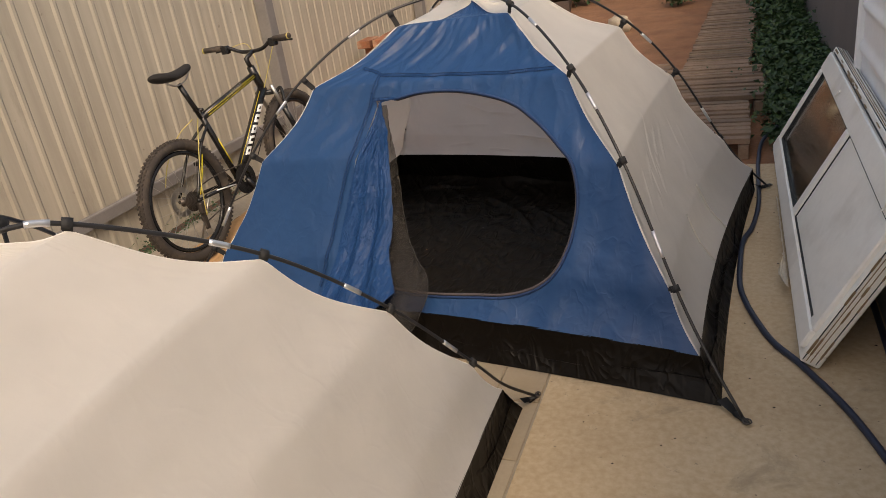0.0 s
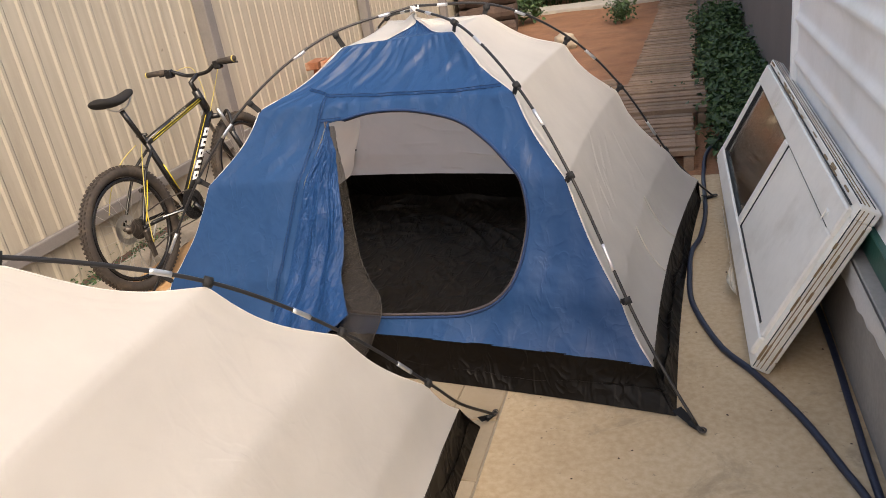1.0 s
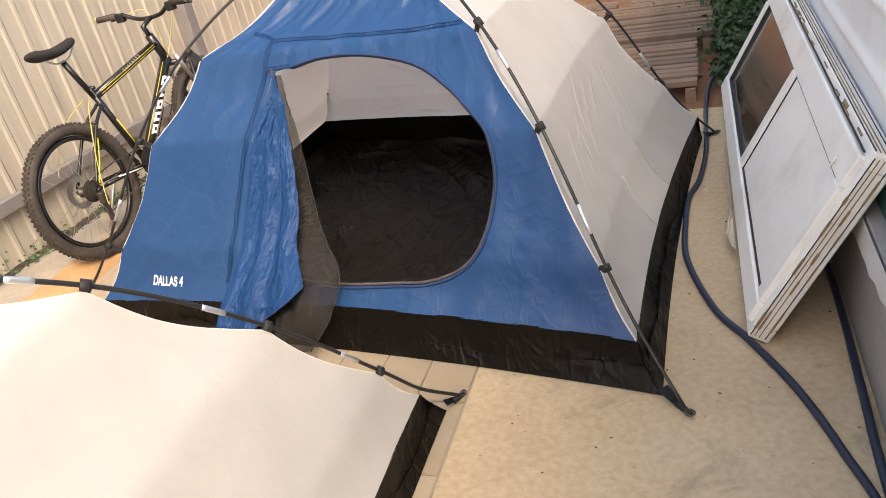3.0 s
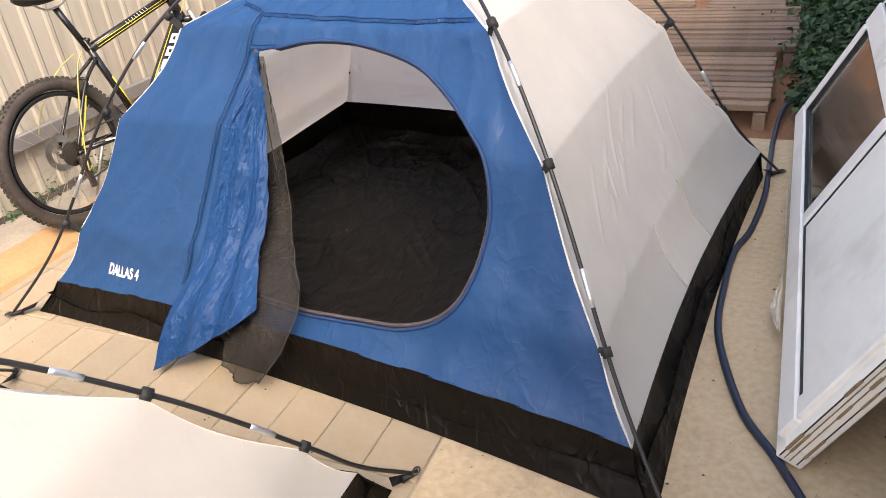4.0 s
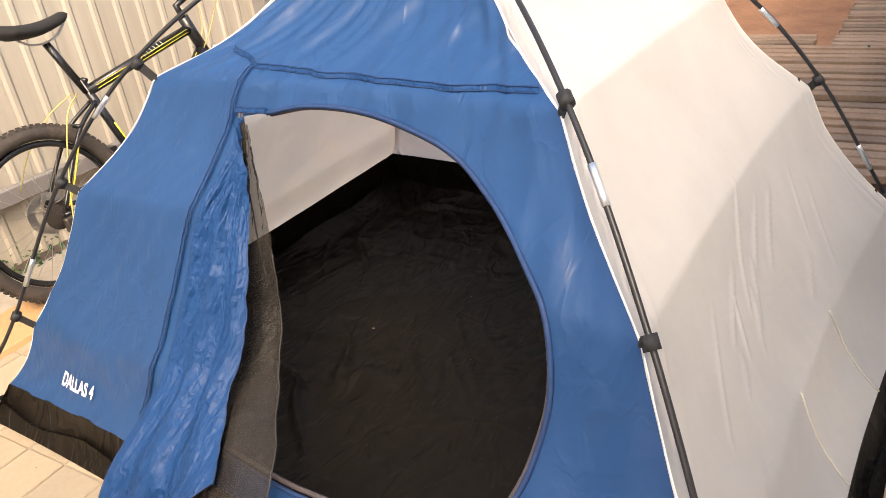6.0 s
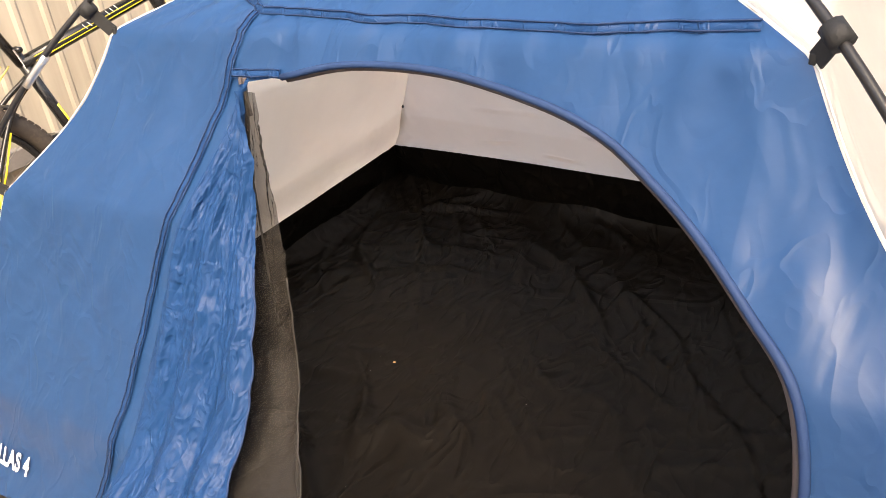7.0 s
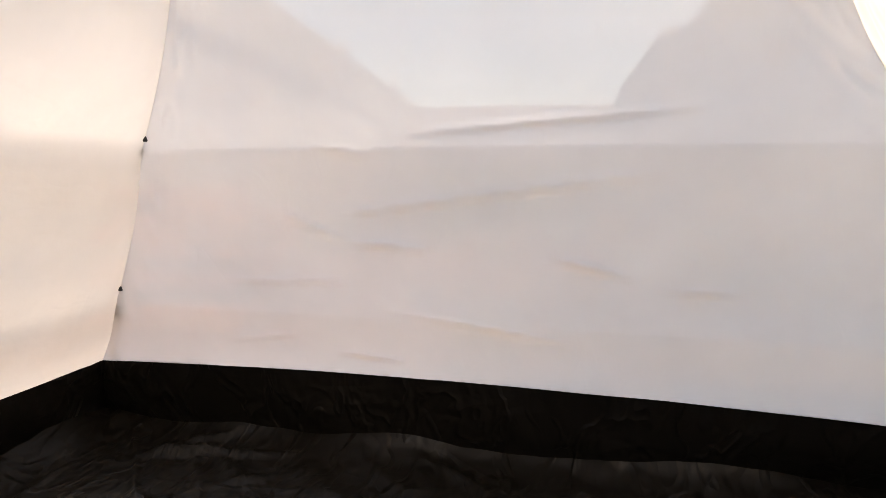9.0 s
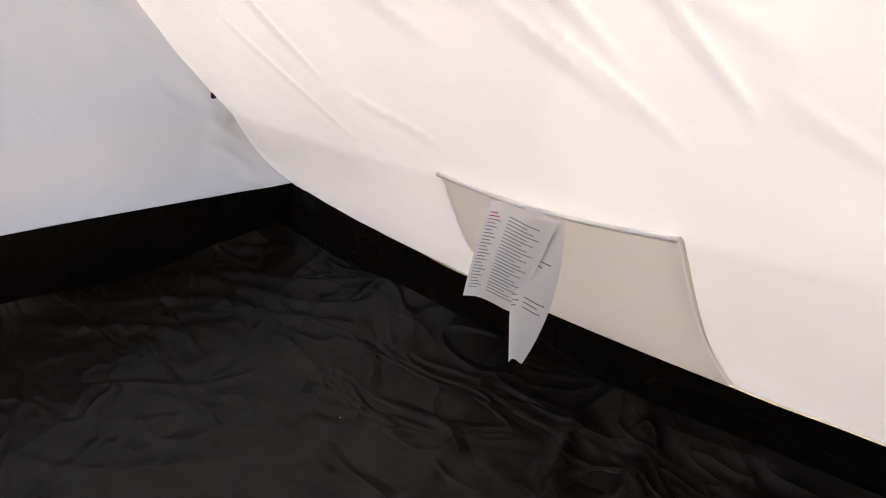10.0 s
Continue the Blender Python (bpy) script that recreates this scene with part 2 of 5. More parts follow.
def thing(name, m, label, category, group="", kind=""):
    ob = new(name)
    ob.matrix_world = m
    ob.empty_display_size = 0.1
    return tagged(ob, label, category, group, kind)


def part(name, bm, material, parent, label="", smooth=False):
    ob = mesh_ob(name, bm, material, smooth)
    ob.parent = parent
    if label:
        ob["label"] = label
    return ob


def solid(name, bm, material, m, label, category, kind="", group="", smooth=False):
    ob = mesh_ob(name, bm, material, smooth)
    ob.matrix_world = m
    return tagged(ob, label, category, group, kind)


def box(bm, lo, hi, bevel=0.0, m=None):
    r = bmesh.ops.create_cube(bm, size=1.0)
    vs = r["verts"]
    for v in vs:
        v.co = Vector([lo[i] + (v.co[i] + 0.5) * (hi[i] - lo[i]) for i in range(3)])
    if bevel:
        es = list({e for v in vs for e in v.link_edges})
        b = bmesh.ops.bevel(bm, geom=es, offset=bevel, segments=1, affect="EDGES", profile=0.5)
        vs = list({v for f in b["faces"] for v in f.verts} | {v for v in vs if v.is_valid})
    if m is not None:
        bmesh.ops.transform(bm, matrix=m, verts=vs)
    return vs


def boxed(lo, hi, bevel=0.0, m=None):
    bm = bmesh.new()
    box(bm, lo, hi, bevel, m)
    return bm


def spline(points, n):
    """Catmull-Rom through the points, n steps a span."""
    ps = [Vector(p) for p in points]
    ps = [ps[0] * 2 - ps[1], *ps, ps[-1] * 2 - ps[-2]]
    out = []
    for i in range(1, len(ps) - 2):
        a, b, c, d = ps[i - 1:i + 3]
        for k in range(n):
            t = k / n
            out.append(0.5 * ((2 * b) + (c - a) * t + (2 * a - 5 * b + 4 * c - d) * t * t + (3 * b - a - 3 * c + d) * t ** 3))
    return out + [ps[-2]]


def tube(points, radius, sides=8, closed=False, bm=None, caps=True):
    """A round tube along points; radius may be a list."""
    bm = bm or bmesh.new()
    ps = [Vector(p) for p in points]
    n = len(ps)
    rings = []
    side = None
    for i, p in enumerate(ps):
        a = ps[(i - 1) % n] if closed or i else p
        b = ps[(i + 1) % n] if closed or i < n - 1 else p
        d = (b - a).normalized()
        if side is None:
            side = d.orthogonal().normalized()
        side = (side - d * side.dot(d)).normalized()
        up = d.cross(side)
        r = radius[i] if isinstance(radius, (list, tuple)) else radius
        rings.append([bm.verts.new(p + (side * math.cos(2 * math.pi * k / sides) + up * math.sin(2 * math.pi * k / sides)) * r) for k in range(sides)])
    for i in range(n if closed else n - 1):
        a, b = rings[i], rings[(i + 1) % n]
        for k in range(sides):
            bm.faces.new((a[k], a[(k + 1) % sides], b[(k + 1) % sides], b[k]))
    if caps and not closed:
        bm.faces.new(rings[0][::-1])
        bm.faces.new(rings[-1])
    return bm


def sheet(fn, nu, nv, bm=None, keep=None):
    """A grid of fn(u, v), u and v from 0 to 1."""
    bm = bm or bmesh.new()
    g = [[bm.verts.new(fn(i / nu, j / nv)) for j in range(nv + 1)] for i in range(nu + 1)]
    for i in range(nu):
        for j in range(nv):
            if keep is None or keep((i + 0.5) / nu, (j + 0.5) / nv):
                bm.faces.new((g[i][j], g[i + 1][j], g[i + 1][j + 1], g[i][j + 1]))
    return bm


def lathe(profile, sides=24, axis="y", bm=None):
    """Turns (radius, along) pairs round an axis."""
    bm = bm or bmesh.new()
    rings = []
    for r, h in profile:
        ring = []
        for k in range(sides):
            a = 2 * math.pi * k / sides
            c, s = r * math.cos(a), r * math.sin(a)
            ring.append(bm.verts.new((c, h, s) if axis == "y" else (c, s, h)))
        rings.append(ring)
    for a, b in zip(rings, rings[1:]):
        for k in range(sides):
            bm.faces.new((a[k], a[(k + 1) % sides], b[(k + 1) % sides], b[k]))
    return bm


def table(x, xs, ys):
    return float(np.interp(x, xs, ys))


def nz(*p):
    return noise.noise(Vector(p))


# The yard runs along an axis turned a little from +y: in its frame x is across and y along.
YARD = pose(0, 0, 0, 0, 0, 6.7)
ID = Matrix.Identity(4)

# ---------------------------------------------------------------- ground and structure
def ground_height(x, y):
    return -0.035 + 0.02 * nz(x * 0.9, y * 0.9, 1) + 0.012 * nz(x * 4, y * 4, 2)


def soil_point(u, v):
    x, y = -7 + 12 * u, -6 + 24 * v
    return Vector((x, y, ground_height(x, y)))


gbm = sheet(soil_point, 90, 150)
ring = [gbm.verts.new((x, y, -0.09)) for x, y in ((-400, -400), (400, -400), (400, 400), (-400, 400))]
gbm.faces.new(ring)
solid("ground", gbm, SOIL, YARD, "bare orange sandy soil of the yard", "ground", "structure", smooth=True)

solid("floor", boxed((-0.642, -5.0, -0.12), (0.80, 2.44, 0.0)), CONCRETE, YARD, "worn beige concrete floor with sandy stains", "floor", "structure")
tiles = solid("pavement", boxed((-2.72, -5.0, -0.12), (-0.645, 2.44, -0.006)), GROUT, YARD, "beige square paving tiles with dirty joints", "pavement", "structure")
solid("kerb", sheet(lambda u, v: Vector((table(u, [0, 0.15, 0.7, 1], [-2.685, -2.70, -2.80, -2.84]) + 0.008 * nz(u * 3, v * 40, 1), -5 + 7.6 * v, table(u, [0, 0.15, 0.7, 1], [-0.05, 0.012, 0.075, 0.085]) + 0.006 * nz(u * 5, v * 60, 8))), 10, 160), KERB, YARD, "low kerb stained orange by soil", "kerb", "structure")
solid("kerb_strip", sheet(lambda u, v: Vector((-2.835 - 0.47 * u, -5 + 7.6 * v, table(u, [0, 0.5, 0.75, 1], [0.083, 0.075, 0.03, -0.01]) + 0.014 * nz(u * 6, v * 60, 3))), 8, 120), KERB_TOP, YARD, "rough concrete strip at the foot of the fence", "concrete strip", "structure", smooth=True)


def fence_profile(a):
    """Depth of the trapezoid sheet at a along the fence."""
    t = (a % 0.125) / 0.125
    return 0.0075 * min(1.0, max(0.0, min(t / 0.10, (0.34 - t) / 0.10))) if t < 0.34 else 0.0


FENCE_R = -3.30
fence = thing("wall_fence", YARD, "cream corrugated metal sheet fence on grey posts and rails", "fence", kind="structure")
edges = sorted({round(k * 0.125 + o, 4) for k in range(-40, 110) for o in (0.0, 0.0125, 0.030, 0.0425)})
fb = bmesh.new()
prev = None
for a in edges:
    r = FENCE_R + fence_profile(a + 1e-5)
    col = [fb.verts.new((r, a, z)) for z in (0.03, 2.3)]
    if prev:
        fb.faces.new((prev[0], col[0], col[1], prev[1]))
    prev = col
part("sheet", fb, FENCE, fence)
for z in (0.33, 1.75):
    part("rail", boxed((FENCE_R + 0.014, -5, z - 0.035), (FENCE_R + 0.054, 13.5, z + 0.035), 0.004), FENCE_POST, fence)
for a in (-3.1, -0.15, 2.80, 5.75, 8.7, 11.6):
    part("post", boxed((FENCE_R + 0.016, a - 0.05, -0.05), (FENCE_R + 0.115, a + 0.05, 2.35), 0.006), FENCE_POST, fence)

HOUSE_R = 0.545
house = thing("wall_house", YARD, "white ribbed metal siding over a green flashing and a grey plinth", "house wall", kind="structure")


def siding(u, v):
    z = 0.52 + 1.98 * v
    t = (z % 0.20) / 0.20
    d = 0.018 * math.exp(-((t - 0.5) / 0.13) ** 2)
    return Vector((HOUSE_R - d, -2.3 + 4.45 * u, z))


part("siding", sheet(siding, 2, 168), SIDING, house, smooth=True)
part("corner_trim", boxed((HOUSE_R - 0.03, 2.14, 0.50), (HOUSE_R + 0.02, 2.18, 2.5), 0.004), SIDING, house)
part("flashing", boxed((HOUSE_R - 0.03, -2.3, 0.425), (HOUSE_R + 0.03, 2.15, 0.52), 0.004), GREEN_TRIM, house, "dark green metal flashing")
part("plinth", boxed((0.485, -5, -0.1), (0.80, 2.145, 0.30), 0.006), PLINTH, house)
part("ledge", boxed((0.476, -5, 0.30), (0.80, 2.145, 0.425), 0.004), PLINTH, house)
part("paint_flake", sheet(lambda u, v: Vector((0.470 - 0.004 * math.sin(40 * u) * v, -3.5 + 5.6 * u, 0.418 - (0.09 + 0.05 * nz(u * 9, 1, 1) + 0.035 * (1 if nz(u * 23, 5, 2) > 0.1 else 0) + 0.012 * nz(u * 90, 2, 2)) * v)), 400, 3), PLINTH_WHITE, house, "peeling white paint", True)
part("body", boxed((HOUSE_R + 0.03, -2.3, 0.44), (4.5, 2.145, 2.5)), DARKWALL, house)
# house cut short so sun reaches the near tent; unseen low wall added beyond
solid("wall_side_unseen", boxed((0.56, -5.0, 0.43), (0.80, -2.305, 1.1), 0.01), PLINTH, YARD, "plain low unseen wall added where the house is cut short", "wall", "structure")
solid("wall_back", boxed((0.66, 2.155, -0.1), (0.9, 14.0, 2.6), 0.01), DARKWALL, YARD, "grey-brown rendered wall of a further building", "wall", "structure")
solid("wall_corner", boxed((0.26, 8.6, -0.1), (0.66, 13.5, 2.4), 0.01), DARKWALL, YARD, "brown rendered wall corner behind the bushes", "wall", "structure")
solid("baseboard", boxed((0.640, 2.9, -0.05), (0.657, 8.59, 0.06), 0.004), PLINTH_WHITE, YARD, "pale strip at the foot of the brown wall", "wall base", "structure")
solid("wall_far", boxed((-3.6, 13.5, -0.1), (1.3, 13.7, 2.2), 0.01), DARKWALL, YARD, "plain wall closing the yard far behind", "wall", "structure")
solid("wall_rear", boxed((-3.6, -5.2, -0.1), (0.8, -5.0, 2.2), 0.01), PLINTH, YARD, "plain wall closing the yard behind the tents", "wall", "structure")
solid("path_slab", boxed((-3.2, 11.5, -0.1), (0.1, 12.3, 0.02), 0.01), PAVE, YARD, "grey concrete slab path across the yard", "path", "structure")


# ---------------------------------------------------------------- tents
FR, FL, BR, BL = Vector((0, 0, 0)), Vector((-2.5, -0.01, 0)), Vector((-0.108, 2.04, 0)), Vector((-2.41, 2.05, 0))
MID = Vector((-1.25, 1.05, 0))
POLE_U = [0, 0.10, 0.187, 0.349, 0.525, 0.75, 1.0]
POLE_Z = [0.02, 0.175, 0.345, 0.725, 1.005, 1.20, 1.26]
CURVE = spline([(u, 0, z) for u, z in zip(POLE_U, POLE_Z)], 12)
CU, CZ = [p.x for p in CURVE], [p.z for p in CURVE]
CLIPS = (0.187, 0.349, 0.525, 0.78)
HIP_START = 0.092
GAP = {}
BASE_BOW = {}
TUB_TOP = {}
TUB_RISE = {}


def pole_at(foot, u):
    p = foot.lerp(MID, u)
    return Vector((p.x, p.y, table(u, CU, CZ)))


def hip_at(foot, u, gap=None):
    """Edge where two panels meet, hung below the pole, tight at the clips."""
    gap = GAP[tuple(foot)] if gap is None else gap
    p = pole_at(foot, u)
    inward = (MID - foot).normalized()
    marks = (0.07,) + CLIPS + (1.0,)
    scallop = 0.0
    for a, b in zip(marks, marks[1:]):
        if a <= u <= b:
            scallop = math.sin(math.pi * (u - a) / (b - a))
    d = gap + scallop * table(u, [0.1, 0.4, 0.6, 0.9, 1.0], [0.018, 0.042, 0.055, 0.03, 0.0])
    q = p + inward * d * 0.8 * (1 - u * 0.7) - Vector((0, 0, d * 0.75 * (0.35 + u)))
    if tuple(foot) in TUB_TOP and u < 0.30:
        k = 1 - (u - HIP_START) / (0.30 - HIP_START)
        q = q + TUB_TOP[tuple(foot)] * min(1, max(0, k))
    return q


def panel_point(fa, fb, s, u, sag=0.05):
    a, b = hip_at(fa, u), hip_at(fb, u)
    p = a.lerp(b, s)
    mid = (a + b) / 2
    inward = Vector((MID.x - mid.x, MID.y - mid.y, 0))
    inward = inward.normalized() if inward.length > 1e-4 else Vector()
    k = 4 * s * (1 - s)
    low = BASE_BOW.get((tuple(fa), tuple(fb)), 0.02) * max(0, 1 - (u - HIP_START) / 0.35)
    p.z += TUB_RISE.get((tuple(fa), tuple(fb)), 0.02) * k * max(0, 1 - (u - HIP_START) / 0.12)
    return p + inward * k * (low + sag * math.sin(math.pi * min(1, max(0, (u - 0.06) / 0.94))) ** 0.7)


for f, g in ((FR, 0.042), (FL, 0.062), (BR, 0.036), (BL, 0.014)):
    GAP[tuple(f)] = g
for f, q in ((BR, (-0.165, 1.887, 0.162)), (BL, (-2.30, 1.92, 0.205))):
    TUB_TOP[tuple(f)] = Vector(q) - hip_at(f, HIP_START)
TUB_TOP[tuple(FL)] = Vector((-0.02, 0, -0.03))


for a, b, w, r in ((BR, FR, 0.045, -0.022), (FL, BL, 0.02, 0.0), (BL, BR, 0.01, 0.030), (FR, FL, 0.02, 0.03)):
    BASE_BOW[(tuple(a), tuple(b))] = w
    TUB_RISE[(tuple(a), tuple(b))] = r


SAG = {tuple(BR): 0.012, tuple(FL): 0.045, tuple(BL): 0.04}


def ground_corner(foot):
    return foot.lerp(MID, 0.055 if foot.y < 1 else 0.045) + Vector((0, 0, 0.004))


def tub_point(fa, fb, s, v, bow=0.05):
    lo = ground_corner(fa).lerp(ground_corner(fb), s)
    hi = panel_point(fa, fb, s, HIP_START)
    mid = (fa + fb) / 2
    inward = Vector((MID.x - mid.x, MID.y - mid.y, 0)).normalized()
    k = 4 * s * (1 - s)
    lo = lo + inward * bow * k * (0.6 if fa.y > 1 and fb.y < 1 else 1.0)
    hi = hi + Vector((0, 0, 0.003 + 0.003 * nz(s * 17, 3, fa.x)))
    w = 0.010 * nz(s * 9 + fa.x * 3, v * 2, fa.y) * math.sin(math.pi * v)
    return lo.lerp(hi, v) + inward * (w + 0.012 * math.sin(math.pi * v))


# long creases in the back wall (x, z) and the right wall (y, z)
CREASES = {tuple(BL): [((-1.583, 0.585), (-1.242, 0.627)), ((-1.30, 0.62), (-0.917, 0.668)), ((-1.695, 0.593), (-1.546, 0.531)), ((-1.56, 0.533), (-1.369, 0.519)),
                       ((-1.87, 0.44), (-1.557, 0.449)), ((-1.148, 0.51), (-0.979, 0.469)), ((-0.946, 0.445), (-0.781, 0.448)), ((-1.502, 0.385), (-1.092, 0.326)),
                       ((-1.896, 0.292), (-1.703, 0.318)), ((-1.628, 0.279), (-1.461, 0.264)), ((-1.601, 0.724), (-1.466, 0.702)), ((-1.408, 0.737), (-0.845, 0.772))],
           tuple(BR): [((0.96, 0.56), (0.843, 0.457)), ((0.90, 0.53), (0.806, 0.432)), ((0.80, 0.56), (0.744, 0.459)), ((0.73, 0.48), (0.66, 0.43)), ((1.20, 0.62), (1.02, 0.50)), ((1.36, 0.60), (1.28, 0.45)), ((1.0, 0.72), (0.83, 0.49)), ((1.10, 0.64), (0.93, 0.52)), ((0.86, 0.60), (0.70, 0.50)), ((1.45, 0.55), (1.32, 0.36)), ((0.70, 0.60), (0.52, 0.42)), ((1.25, 0.44), (1.12, 0.385)), ((0.60, 0.36), (0.42, 0.30))]}
DOOR = [(-1.428, 0.904), (-1.303, 0.928), (-1.14, 0.930), (-0.98, 0.908), (-0.885, 0.878), (-0.812, 0.838), (-0.748, 0.798), (-0.682, 0.748),
        (-0.630, 0.706), (-0.606, 0.634), (-0.600, 0.554), (-0.610, 0.478), (-0.628, 0.409), (-0.668, 0.332), (-0.742, 0.270), (-0.851, 0.236),
        (-0.982, 0.221), (-1.081, 0.214), (-1.20, 0.209), (-1.40, 0.214), (-1.635, 0.26), (-1.622, 0.45), (-1.565, 0.70), (-1.50, 0.895)]


def inside(poly, x, z):
    hit = False
    for (x0, z0), (x1, z1) in zip(poly, poly[1:] + poly[:1]):
        if (z0 > z) != (z1 > z) and x < (x1 - x0) * (z - z0) / (z1 - z0) + x0:
            hit = not hit
    return hit


def nearest_on(poly, x, z):
    best = None
    for (x0, z0), (x1, z1) in zip(poly, poly[1:] + poly[:1]):
        dx, dz = x1 - x0, z1 - z0
        t = max(0, min(1, ((x - x0) * dx + (z - z0) * dz) / (dx * dx + dz * dz)))
        q = (x0 + dx * t, z0 + dz * t)
        d = math.hypot(q[0] - x, q[1] - z)
        if best is None or d < best[0]:
            best = (d, *q)
    return best


STRIP_U = [0.09, 0.30, 0.45, 0.525, 0.62, 0.8, 1.0]
STRIP_R = [0.004, 0.004, 0.004, 0.005, 0.006, 0.006, 0.003]
STRIP_L = [0.0015, 0.0015, 0.0015, 0.002, 0.004, 0.007, 0.004]


def front_span(u):
    width = max(0.05, (hip_at(FL, u) - hip_at(FR, u)).length)
    return min(0.45, table(u, STRIP_U, STRIP_R) / width), 1 - min(0.45, table(u, STRIP_U, STRIP_L) / width)


def front_point(s, u):
    """s from the right hip (0) to the left hip (1)."""
    p = panel_point(FR, FL, s, u, 0.045)
    crease = 0.007 * nz(s * 14, u * 5, 4) + 0.005 * nz(s * 30 + u * 22, u * 9, 7)
    w = (p.x - p.z * 1.1) * 34 + 2.5 * nz(p.x * 3, p.z * 3, 2)
    fold = max(0, math.sin(w)) ** 3 * max(0, 1 - abs(u - 0.66) / 0.22) * 0.011
    w2 = (p.x * 0.6 + p.z) * 26 + 2 * nz(p.x * 4, p.z * 4, 6)
    fold += max(0, math.sin(w2)) ** 3 * 0.0048 * max(0, 1 - abs(u - 0.2) / 0.16) * (0.4 + abs(nz(p.x * 2, p.z * 2, 9)))
    return p + Vector((0, -1, 0.3)) * (crease + fold)


def front_u_of_z(z):
    lo, hi = 0.05, 0.99
    for _ in range(30):
        m = (lo + hi) / 2
        if panel_point(FR, FL, 0.5, m, 0.045).z < z:
            lo = m
        else:
            hi = m
    return lo


def front_at(x, z, out=0.0):
    """The place on the front panel at a given x and height."""
    u = front_u_of_z(z)
    s = 0.5
    for _ in range(4):
        a, b = front_point(0.0, u), front_point(1.0, u)
        s = max(0, min(1, (x - a.x) / (b.x - a.x)))
        u = max(0.05, u + (z - front_point(s, u).z) * 0.5)
    p = front_point(s, u)
    return p + Vector((0, -1, 0.5)).normalized() * out


def sewn_text(body, x0, x1, z, parent):
    cu = bpy.data.curves.new("print", "FONT")
    cu.body, cu.size, cu.offset = body, 1.0, 0.03
    ob = new("print_source", cu)
    dg = bpy.context.evaluated_depsgraph_get()
    me = bpy.data.meshes.new_from_object(ob.evaluated_get(dg))
    bpy.data.objects.remove(ob)
    w = max(v.co.x for v in me.vertices)
    k = (x1 - x0) / w
    for v in me.vertices:
        q = front_at(x0 + v.co.x * k, z + v.co.y * k * 1.25, 0.006)
        v.co = q
    me.materials.append(PRINT)
    o = new("lettering", me)
    o.parent = parent
    o["label"] = "white printed lettering"


